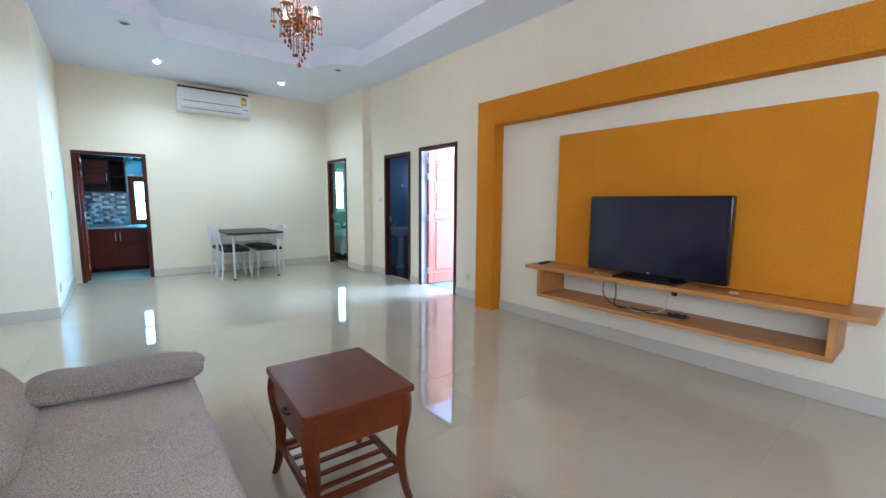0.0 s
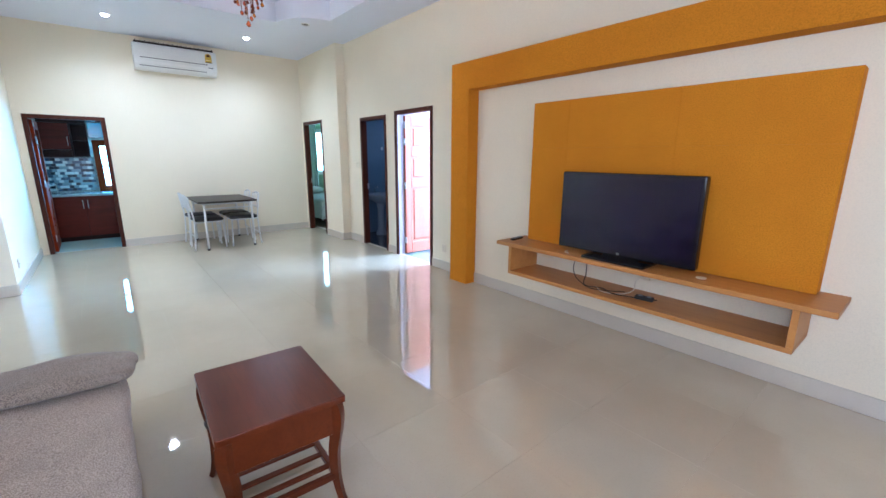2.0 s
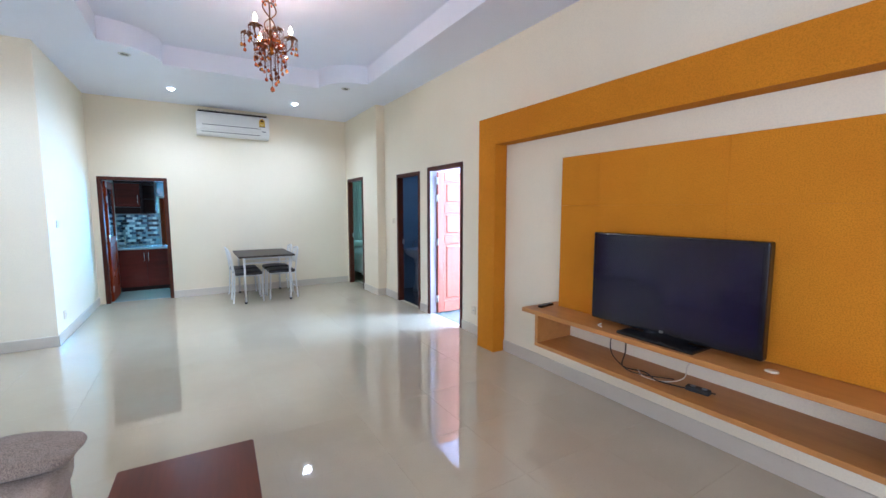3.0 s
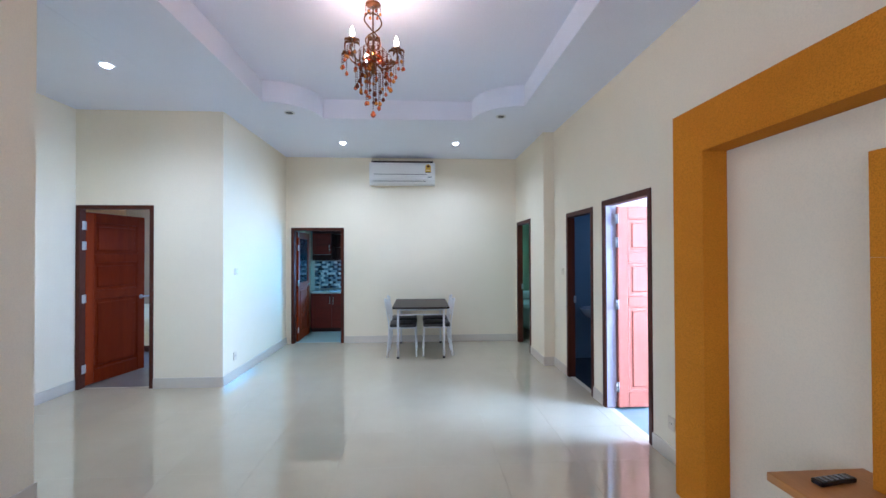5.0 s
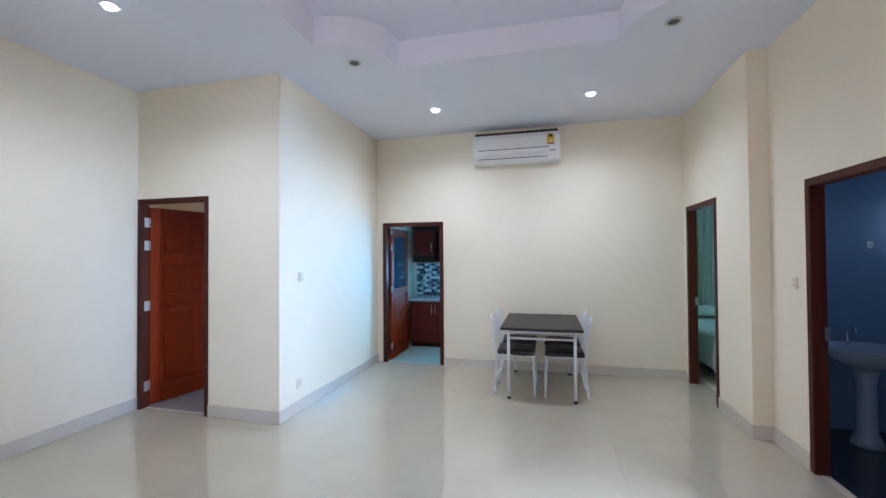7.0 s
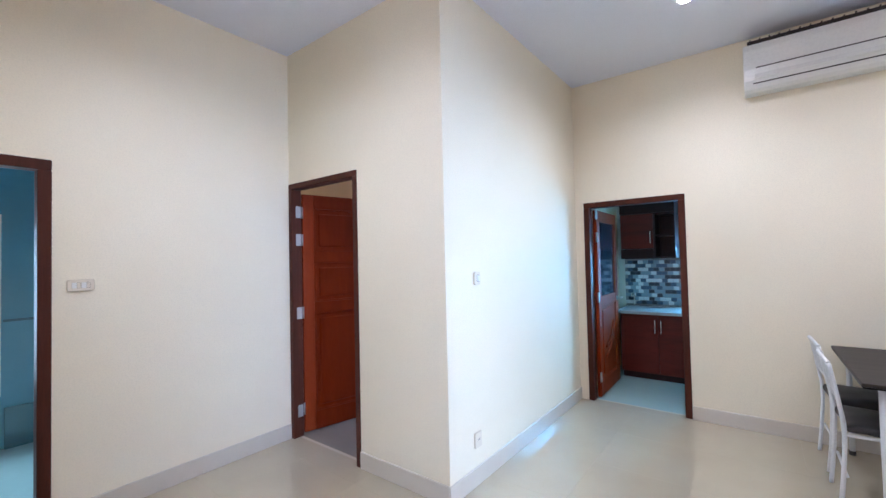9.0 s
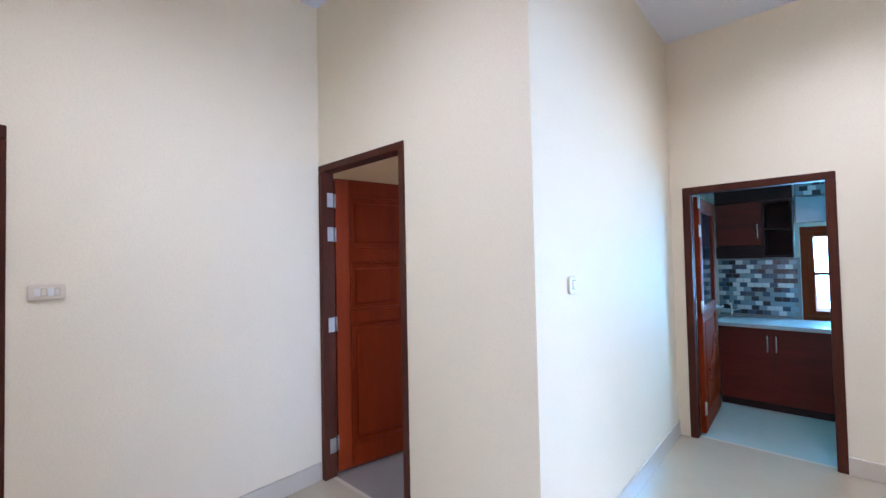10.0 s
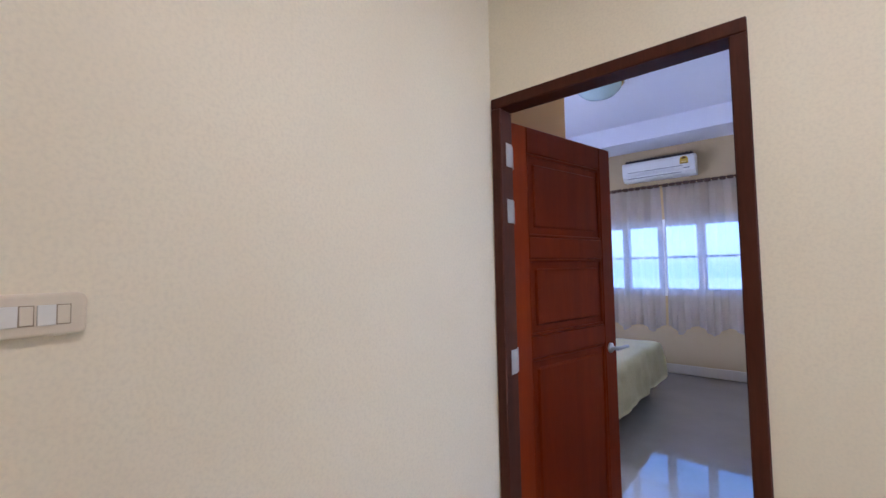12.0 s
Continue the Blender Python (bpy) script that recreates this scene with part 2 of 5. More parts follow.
BROWNC = cloth("brown_curtain_heading", (0.13, 0.075, 0.055), (0.08, 0.045, 0.035), 90)
PANE = clear("window_glass", (0.95, 0.98, 1.0), 0.0, 1.02)
GILT = plain("polished_brass", (0.72, 0.44, 0.13), 0.2, 1.0)
FROST = clear("frosted_lamp_glass", (0.55, 0.75, 0.76), 0.2, 1.3, 0.35)
DARKPANE = plain("smoked_door_glass", (0.02, 0.035, 0.05), 0.08)
AMBER = clear("amber_crystal", (1.0, 0.36, 0.06), 0.02, 1.5)
RUBY = clear("red_amber_crystal", (0.95, 0.20, 0.07), 0.02, 1.5)
SMOKE = plain("dark_crystal_bead", (0.16, 0.035, 0.014), 0.05)
BULB = plain("lit_candle_bulb", (1, 0.9, 0.75), 0.3, 0, (1.0, 0.80, 0.52), 40)
LEDLIT = plain("lit_downlight_lens", (1, 1, 1), 0.3, 0, (0.86, 0.94, 1.0), 16)
LENSOFF = plain("unlit_downlight_lens", (0.10, 0.10, 0.10), 0.2)
GROUND = painted("pale_paving", (0.45, 0.43, 0.40), (0.38, 0.37, 0.34), 0.9)


# ---------------------------------------------------------------- mesh helpers
def box(bm, x0, x1, y0, y1, z0, z1, bevel=0.0, seg=2):
    r = bmesh.ops.create_cube(bm, size=1.0)
    vs = r["verts"]
    for v in vs:
        v.co = Vector(((x0 + x1) / 2 + v.co.x * (x1 - x0), (y0 + y1) / 2 + v.co.y * (y1 - y0), (z0 + z1) / 2 + v.co.z * (z1 - z0)))
    if bevel:
        es = list({e for v in vs for e in v.link_edges})
        bmesh.ops.bevel(bm, geom=es, offset=bevel, segments=seg, profile=0.5, affect="EDGES")
    return bm


def cube(*a, **k):
    return box(bmesh.new(), *a, **k)


def lathe(profile, seg=20, bm=None, at=(0, 0, 0)):
    """Turns (radius, height) pairs about z."""
    bm = bm or bmesh.new()
    rings = []
    for r, z in profile:
        if r < 1e-5:
            rings.append([bm.verts.new((at[0], at[1], at[2] + z))])
        else:
            rings.append([bm.verts.new((at[0] + r * math.cos(2 * math.pi * i / seg), at[1] + r * math.sin(2 * math.pi * i / seg), at[2] + z)) for i in range(seg)])
    for a, b in zip(rings, rings[1:]):
        for i in range(seg):
            j = (i + 1) % seg
            f = [a[i % len(a)], a[j % len(a)], b[j % len(b)], b[i % len(b)]]
            f = [v for k, v in enumerate(f) if v not in f[:k]]
            if len(f) > 2:
                bm.faces.new(f)
    for f in bm.faces:
        f.smooth = True
    bmesh.ops.recalc_face_normals(bm, faces=bm.faces)
    return bm


def sweep(points, radius, sides=8, bm=None, square=False):
    """A tube along points; radius one number or one a point."""
    bm = bm or bmesh.new()
    pts = [Vector(p) for p in points]
    rad = radius if isinstance(radius, (list, tuple)) else [radius] * len(pts)
    up = Vector((0.013, 0.021, 1.0))
    rings, last = [], None
    for i, p in enumerate(pts):
        d = (pts[min(i + 1, len(pts) - 1)] - pts[max(i - 1, 0)]).normalized()
        if last is None:
            side = d.cross(up if abs(d.z) < 0.95 else Vector((1, 0.02, 0))).normalized()
        else:
            side = (last - d * last.dot(d)).normalized()
        last = side
        other = d.cross(side)
        ring = []
        for k in range(sides):
            a = 2 * math.pi * (k + (0.5 if square else 0)) / sides
            ring.append(bm.verts.new(p + (side * math.cos(a) + other * math.sin(a)) * rad[i]))
        rings.append(ring)
    for a, b in zip(rings, rings[1:]):
        for k in range(sides):
            f = bm.faces.new((a[k], a[(k + 1) % sides], b[(k + 1) % sides], b[k]))
            f.smooth = not square
    bm.faces.new(rings[0][::-1])
    bm.faces.new(rings[-1])
    bmesh.ops.recalc_face_normals(bm, faces=bm.faces)
    return bm


def bent(ctrl, n=8):
    """A smooth line through control points (Catmull-Rom)."""
    c = [Vector(p) for p in ctrl]
    c = [c[0] * 2 - c[1], *c, c[-1] * 2 - c[-2]]
    out = []
    for i in range(1, len(c) - 2):
        for k in range(n):
            t = k / n
            a, b, d, e = c[i - 1], c[i], c[i + 1], c[i + 2]
            out.append(0.5 * ((2 * b) + (d - a) * t + (2 * a - 5 * b + 4 * d - e) * t * t + (3 * b - a - 3 * d + e) * t ** 3))
    out.append(c[-2])
    return out


def part(name, bm, mat, parent, label=""):
    me = bpy.data.meshes.new(name)
    bm.to_mesh(me)
    bm.free()
    me.materials.append(mat)
    ob = new(name, me)
    ob.parent = parent
    return tagged(ob, label) if label else ob


def shared(name, me, parent, at, label=""):
    ob = new(name, me)
    ob.parent = parent
    ob.location = at
    return tagged(ob, label) if label else ob


def thing(name, m, label, category, group="", kind=""):
    ob = new(name)
    ob.matrix_world = m
    return tagged(ob, label, category, group, kind)


def solid(name, bm, mat, label, category, group="", kind=""):
    return tagged(part(name, bm, mat, None), label, category, group, kind)


# ---------------------------------------------------------------- the shell
H = 3.278           # ceiling
TOP = 3.60
XL, XR = -0.77, 3.588
YB, YK = -2.0, 8.46
XA, YA, YD = -2.318, 3.92, 6.157   # alcove: far side, near side, door wall
XC = -0.642
XG, YG = 3.44, 6.80                 # the wall steps in before the guest room
T = 0.08


def wall(name, label, mat, axis, pos, thick, u0, u1, z0=0.0, z1=TOP, holes=()):
    """A wall along y (axis 'x') or x (axis 'y') with openings (u0, u1, z0, z1) cut through it."""
    bm = bmesh.new()
    a, b = min(pos, pos + thick), max(pos, pos + thick)

    def slab(p, q, r, s):
        if q - p > 1e-4 and s - r > 1e-4:
            if axis == "x":
                box(bm, a, b, p, q, r, s)
            else:
                box(bm, p, q, a, b, r, s)
    u = u0
    for h0, h1, s, t in sorted(holes):
        slab(u, h0, z0, z1)
        slab(h0, h1, z0, s)
        slab(h0, h1, t, z1)
        u = h1
    slab(u, u1, z0, z1)
    return solid(name, bm, mat, label, "wall", kind="structure")


D_PK = (4.38, 5.28, 0.0, 2.11)
D_BA = (5.51, 6.31, 0.0, 2.08)
D_GR = (7.48, 8.36, 0.0, 2.12)
D_KI = (-0.555, 0.362, 0.0, 2.035)
D_BD = (-2.312, -1.437, 0.0, 2.155)
D_SH = (3.94, 4.663, 0.0, 2.10)

wall_east = wall("wall_east", "cream plastered wall behind the television", WALL, "x", XR, T, YB - T, YG, holes=[D_PK, D_BA])
wall_guest = wall("wall_guest", "cream plastered wall with the guest room door", WALL, "x", XG, T, YG + T, YK, holes=[D_GR])
wall_step = solid("wall_step", cube(XG, XR + T, YG, YG + T, 0, TOP), WALL, "narrow return of cream plastered wall", "wall", kind="structure")
wall_north = wall("wall_north", "cream plastered wall with the air conditioner", WALL, "y", YK, T, XC - T, XG + T, holes=[D_KI])
wall_corner = wall("wall_corner", "cream plastered wall beside the kitchen doorway", WALL, "x", XC, -T, YD, 10.08)
wall_doors = wall("wall_doors", "cream plastered wall with the bedroom door", WALL, "y", YD, T, XA - T, XC - T, holes=[D_BD])
wall_alcove = wall("wall_alcove", "cream plastered alcove wall with a switch", WALL, "x", XA, -T, YA - T, YD, holes=[D_SH])
wall_return = wall("wall_return", "cream plastered return wall of the alcove", WALL, "y", YA, -T, XA, XL)
wall_west = wall("wall_west", "cream plastered wall behind the sofa", WALL, "x", XL, -T, YB - T, YA - T, holes=[(-1.3, 0.6, 0.95, 2.35)])
wall_south = wall("wall_south", "cream plastered front wall with a wide window", WALL, "y", YB, -T, XL, XR, holes=[(-0.5, 1.7, 0.5, 2.6)])


def coffer_line():
    """The recess: a rectangle whose corners are bitten off by quarter discs."""
    x0, x1, y0, y1, r = -0.055, 2.915, 1.86, 6.34, 0.545
    pts = []
    for cx, cy, a0 in ((x1, y1, 270), (x0, y1, 0), (x0, y0, 90), (x1, y0, 180)):
        for k in range(13):
            a = radians(a0 - 90 * k / 12)
            pts.append((cx + r * math.cos(a), cy + r * math.sin(a)))
    return pts


def build_ceiling():
    bm = bmesh.new()
    outer = [bm.verts.new((x, y, H)) for x, y in ((XL - T, YB - T), (XR + T, YB - T), (XR + T, YK + T), (XL - T, YK + T))]
    inner = [bm.verts.new((x, y, H)) for x, y in coffer_line()]
    es = [bm.edges.new((l[i], l[(i + 1) % len(l)])) for l in (outer, inner) for i in range(len(l))]
    bmesh.ops.triangle_fill(bm, edges=es, use_beauty=True)
    up = [bm.verts.new((v.co.x, v.co.y, H + 0.24)) for v in inner]
    n = len(inner)
    for i in range(n):
        bm.faces.new((inner[i], inner[(i + 1) % n], up[(i + 1) % n], up[i]))
    bm.faces.new(up)
    box(bm, XA - T, XL - T - 0.002, YA - T, YD + T, H, H + 0.05)
    bmesh.ops.recalc_face_normals(bm, faces=bm.faces)
    return solid("ceiling", bm, CEIL, "white painted ceiling with a recessed tray", "ceiling", kind="structure")


ceiling = build_ceiling()
solid("roof_slab", cube(-6.0, 7.2, -2.3, 11.2, TOP + 0.02, TOP + 0.2), CEIL, "plain white roof slab above the rooms", "roof", kind="structure")
solid("ground", cube(-60, 60, -60, 60, -0.5, -0.12), GROUND, "pale paved ground round the house", "ground", kind="structure")


# skirting
def skirt(name, x0, x1, y0, y1, h=0.12):
    return solid(name, cube(x0, x1, y0, y1, 0.0, h, bevel=0.003, seg=1), SKIRT, "beige tile skirting along the wall", "skirting", kind="structure")


S = 0.013
skirt("baseboard_1", 3.52 - S, 3.52, -0.17, 3.475)
skirt("baseboard_14", XR - S, XR, YB, -0.45)
solid("wall_recess", cube(3.52, XR, -0.169, 3.4735, 0.0, 2.1785), WALL, "cream plastered wall inside the ochre surround", "wall", kind="structure")
skirt("baseboard_2", XR - S, XR, 3.765, D_PK[0])
skirt("baseboard_3", XR - S, XR, D_PK[1], D_BA[0])
skirt("baseboard_4", XR - S, XR, D_BA[1], YG - S)
skirt("baseboard_5", XG - S, XR, YG - S, YG)
skirt("baseboard_6", XG - S, XG, YG, D_GR[0])
skirt("baseboard_7", D_KI[1], XG, YK - S, YK)
skirt("baseboard_8", XC, XC + S, YD - S, YK)
skirt("baseboard_9", D_BD[1], XC, YD - S, YD)
skirt("baseboard_10", XA, XA + S, D_SH[1], YD)
skirt("baseboard_11", XA, XL, YA, YA + S)
skirt("baseboard_12", XL, XL + S, YB, YA + S)


# ---------------------------------------------------------------- doors
HINGES = (0.17, 1.0, 1.63, 1.87)


def door_frame(root, axis, wall_pos, inward, u0, u1, top, mat, w=0.055, mat_far=None):
    """Two jambs and a head lining the opening; inward: the side on which the wall's thickness lies."""
    a, b = sorted((wall_pos - inward * 0.010, wall_pos + inward * (T + 0.006)))

    def piece(name, p, q, r, s, m):
        bm = cube(a, b, p, q, r, s, bevel=0.004, seg=1) if axis == "x" else cube(p, q, a, b, r, s, bevel=0.004, seg=1)
        return part(name, bm, m, root)
    piece("jamb", u0, u0 + w, 0, top - w, mat)
    piece("jamb", u1 - w, u1, 0, top - w, mat_far or mat)
    piece("head", u0, u1, top - w, top, mat)


def door_leaf(root, m, width, height, mat, glass=False, sign=1, handle=0.98, carved=False, lever=False):
    """A panelled leaf, hinged at its local origin, running along +x; sign: the side of its hinge knuckles."""
    leaf = new("leaf")
    leaf.parent = root
    leaf.matrix_local = m
    th, st = 0.04, 0.105
    cuts = (0.02, 0.17, 1.03, 1.13, 1.48, 1.58, height - 0.12, height)

    def bar(name, x0, x1, z0, z1, y0=-th / 2, y1=th / 2, mt=mat, bevel=0.004):
        return part(name, cube(x0, x1, y0, y1, z0, z1, bevel=bevel, seg=1), mt, leaf)
    bar("stile", 0.0, st, 0.012, height)
    bar("stile", width - st, width, 0.012, height)
    fields = [(cuts[1], cuts[2]), (cuts[3], cuts[4]), (cuts[5], cuts[6])]
    rails = [(0.012, cuts[1]), (cuts[2], cuts[3]), (cuts[4], cuts[5]), (cuts[6], height)]
    if glass:
        fields, rails = [(cuts[1], 0.95), (1.05, cuts[6])], [(0.012, cuts[1]), (0.95, 1.05), (cuts[6], height)]
    for z0, z1 in rails:
        bar("rail", st, width - st, z0, z1)
    for i, (z0, z1) in enumerate(fields):
        if glass and i:
            bar("pane", st, width - st, z0, z1, -0.004, 0.004, DARKPANE, 0.001)
            continue
        bm = cube(st, width - st, -0.007, 0.007, z0, z1)
        box(bm, st + 0.045, width - st - 0.045, -0.016, 0.016, z0 + 0.045, z1 - 0.045, bevel=0.008, seg=1)
        for x0, x1, r0, r1 in ((st, st + 0.014, z0, z1), (width - st - 0.014, width - st, z0, z1), (st, width - st, z0, z0 + 0.014), (st, width - st, z1 - 0.014, z1)):
            box(bm, x0, x1, -0.0165, 0.0165, r0, r1, bevel=0.004, seg=1)
        part("panel", bm, mat, leaf)
        if carved:
            cm = bmesh.new()
            for k in (0.0, 0.10):
                sweep(bent([(st + 0.12, 0.019, z0 + 0.22 + k), (width / 2, 0.022, z0 + 0.30 + k), (width - st - 0.12, 0.019, z0 + 0.48 + k)], 5), 0.012, 6, cm)
                sweep(bent([(st + 0.12, -0.019, z0 + 0.22 + k), (width / 2, -0.022, z0 + 0.30 + k), (width - st - 0.12, -0.019, z0 + 0.48 + k)], 5), 0.012, 6, cm)
            part("carving", cm, mat, leaf)
    for z in HINGES:
        bm = bmesh.new()
        box(bm, -0.030, -0.001, sign * th / 2 - 0.002, sign * th / 2 + 0.002, z, z + 0.10)
        lathe([(0, 0), (0.0075, 0), (0.0075, 0.1), (0, 0.1)], 8, bm, (-0.003, sign * (th / 2 + 0.004), z))
        part("hinge", bm, STEEL, leaf, "steel hinge")
    for s in (1, -1):
        if lever:
            bm = lathe([(0, 0), (0.027, 0), (0.027, 0.006), (0.020, 0.011), (0.011, 0.014), (0.010, 0.045), (0, 0.046)], 16)
            sweep(bent([(0, 0, 0.040), (0.03, 0.002, 0.047), (0.07, 0.003, 0.046), (0.105, 0, 0.041)], 5), [0.011 - 0.0002 * k for k in range(16)], 8, bm)
            bmesh.ops.transform(bm, matrix=Matrix.Translation((width - 0.06, s * th / 2, handle)) @ Matrix.Rotation(radians(-90 * s), 4, "X"), verts=bm.verts)
            part("door_handle", bm, STEEL, leaf, "steel lever handle")
            continue
        bm = lathe([(0, 0), (0.026, 0), (0.026, 0.006), (0.011, 0.010), (0.010, 0.04), (0.022, 0.048), (0.026, 0.06), (0.018, 0.072), (0, 0.075)], 14)
        bmesh.ops.transform(bm, matrix=Matrix.Translation((width - 0.06, s * th / 2, handle)) @ Matrix.Rotation(radians(-90 * s), 4, "X"), verts=bm.verts)
        part("door_handle", bm, STEEL, leaf, "steel knob")
    return leaf


door_1 = thing("door_1", pose(-1.87, YD, 0), "reddish-brown panelled wooden bedroom door standing open", "door", kind="structure")
door_1.matrix_world = Matrix()
door_frame(door_1, "y", YD, 1, D_BD[0], D_BD[1], D_BD[3], FRAME, w=0.045)
door_leaf(door_1, pose(-2.306, 6.268, 0, 0, 0, 77.4), 0.80, 2.085, DOOR, sign=-1, handle=1.0, lever=True)
for z in HINGES:
    part("hinge_plate", cube(D_BD[0] + 0.0445, D_BD[0] + 0.0475, YD + 0.030, YD + 0.078, z, z + 0.10, bevel=0.001, seg=1), STEEL, door_1, "steel hinge plate on the jamb")

door_2 = thing("door_2", Matrix(), "brown kitchen door with a dark glass pane, open", "door", kind="structure")
door_frame(door_2, "y", YK, 1, D_KI[0], D_KI[1], D_KI[3], FRAME)
door_leaf(door_2, pose(-0.482, 8.568, 0, 0, 0, 91), 0.79, 1.97, DOOR, glass=True, sign=-1, carved=True, lever=True)

door_3 = thing("door_3", Matrix(), "brown panelled door coloured salmon for daylight, open in dark frame", "door", kind="structure")
door_frame(door_3, "x", XR, 1, D_PK[0], D_PK[1], D_PK[3], FRAME, mat_far=None)
door_leaf(door_3, pose(3.700, 5.198, 0, 0, 0, 0), 0.79, 2.045, DOOR_DAYLIT, sign=-1)
# thin pale piece added over the dark jamb in place of the daylight on it
part("jamb_lining", cube(XR + 0.012, XR + T + 0.024, D_PK[1] - 0.060, D_PK[1] - 0.0555, 0.0, D_PK[3] - 0.055), JAMB_DAYLIT, door_3, "pale lilac strip for daylight on the dark jamb")

door_4 = thing("door_4", Matrix(), "empty dark-stained wooden bathroom doorway frame", "door frame", kind="structure")
door_frame(door_4, "x", XR, 1, D_BA[0], D_BA[1], D_BA[3], FRAME)
part("strike_plate", cube(3.655, 3.685, D_BA[1] - 0.060, D_BA[1] - 0.054, 0.94, 1.03), STEEL, door_4, "small steel strike plate")

door_5 = thing("door_5", Matrix(), "dark-stained wooden guest room doorway frame", "door frame", kind="structure")
door_frame(door_5, "x", XG, 1, D_GR[0], D_GR[1], D_GR[3], FRAME)
part("strike_plate", cube(3.50, 3.53, D_GR[1] - 0.060, D_GR[1] - 0.054, 0.94, 1.03), STEEL, door_5, "small steel strike plate")

door_6 = thing("door_6", Matrix(), "dark-stained wooden shower room doorway frame", "door frame", kind="structure")
door_frame(door_6, "x", XA, -1, D_SH[0], D_SH[1], D_SH[3], FRAME, w=0.06)


# ---------------------------------------------------------------- the rooms behind the doors
def room(tag, label, mat, x0, x1, y0, y1, faces, floor_mat, z0=0.0, ceil=2.9, holes=None):
    """Plain walls on the sides named in faces (n e s w), a floor and a ceiling."""
    holes = holes or {}
    t = 0.06
    if "n" in faces:
        wall(f"wall_{tag}_north", label, mat, "y", y1, t, x0, x1, z0, TOP, holes.get("n", ()))
    if "s" in faces:
        wall(f"wall_{tag}_south", label, mat, "y", y0, -t, x0, x1, z0, TOP, holes.get("s", ()))
    if "e" in faces:
        wall(f"wall_{tag}_east", label, mat, "x", x1, t, y0, y1, z0, TOP, holes.get("e", ()))
    if "w" in faces:
        wall(f"wall_{tag}_west", label, mat, "x", x0, -t, y0, y1, z0, TOP, holes.get("w", ()))
    if ceil:
        solid(f"ceiling_{tag}", cube(x0, x1, y0, y1, ceil, ceil + 0.05), CEIL, "plain white painted room ceiling", "ceiling", kind="structure")
    solid(f"floor_{tag}", cube(x0, x1, y0, y1, z0 - 0.05, z0), floor_mat, "shiny tiled room floor", "floor", kind="structure")


room("kitchen", "pale green kitchen wall", KWALL, XC, 2.6, YK + T, 10.08, "ne", KFLOOR, -0.004, 2.75, {"n": [(0.14, 1.1, 0.80, 1.74)]})
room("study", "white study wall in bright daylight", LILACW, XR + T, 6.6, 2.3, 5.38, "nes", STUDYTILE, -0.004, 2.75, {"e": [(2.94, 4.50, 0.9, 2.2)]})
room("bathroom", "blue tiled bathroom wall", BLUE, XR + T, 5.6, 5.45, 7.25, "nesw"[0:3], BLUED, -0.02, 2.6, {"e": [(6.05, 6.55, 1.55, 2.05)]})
solid("wall_bathroom_west", cube(XR + T, XR + T + 0.02, 6.9, 7.25, 0, 2.6), BLUE, "blue tiled bathroom wall", "wall", kind="structure")
room("guest", "green guest room wall", GREENW, XG + T, 6.6, 7.32, 10.5, "nes", FLOOR, -0.004, 2.75, {"n": [(4.42, 5.6, 1.0, 2.15)]})
solid("wall_guest_west", cube(XG, XG + T, YK + T, 10.5, 0, TOP), GREENW, "green guest room wall", "wall", kind="structure")
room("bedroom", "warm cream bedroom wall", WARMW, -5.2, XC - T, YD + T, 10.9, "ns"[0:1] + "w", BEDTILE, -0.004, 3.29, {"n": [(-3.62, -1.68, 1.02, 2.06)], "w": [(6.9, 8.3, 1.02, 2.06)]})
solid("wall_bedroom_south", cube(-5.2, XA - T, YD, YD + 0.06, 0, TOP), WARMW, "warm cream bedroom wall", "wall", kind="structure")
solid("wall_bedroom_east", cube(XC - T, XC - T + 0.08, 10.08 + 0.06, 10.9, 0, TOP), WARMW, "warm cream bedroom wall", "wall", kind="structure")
solid("wall_bedroom_stub", cube(-2.45, -2.35, YD + T, 7.02, 0, TOP), OCHREW, "short ochre painted wall beside the bedroom door", "wall", kind="structure")
solid("soffit", cube(-5.2, XC - T, 10.34, 10.9, 3.05, 3.29), CEIL, "white lowered ceiling border in the bedroom", "ceiling", kind="structure")
skirt("baseboard_13", -5.2, XC - T, 10.9 - S, 10.9)
room("shower", "teal tiled shower room wall", TEAL, -4.2, XA - T, 3.2, 5.3, "nsw", KFLOOR, -0.02, 2.5, {"w": [(3.98, 4.64, 0.42, 1.95)]})
solid("shower_dado", cube(-4.19, -4.165, 4.66, 5.29, -0.02, 0.32), TEALD, "dark teal tile band low on the wall", "wall", kind="structure")
solid("shower_border", cube(-4.19, -4.178, 4.65, 5.29, 1.04, 1.06), TEALD, "thin dark tile border on the wall", "wall", kind="structure")


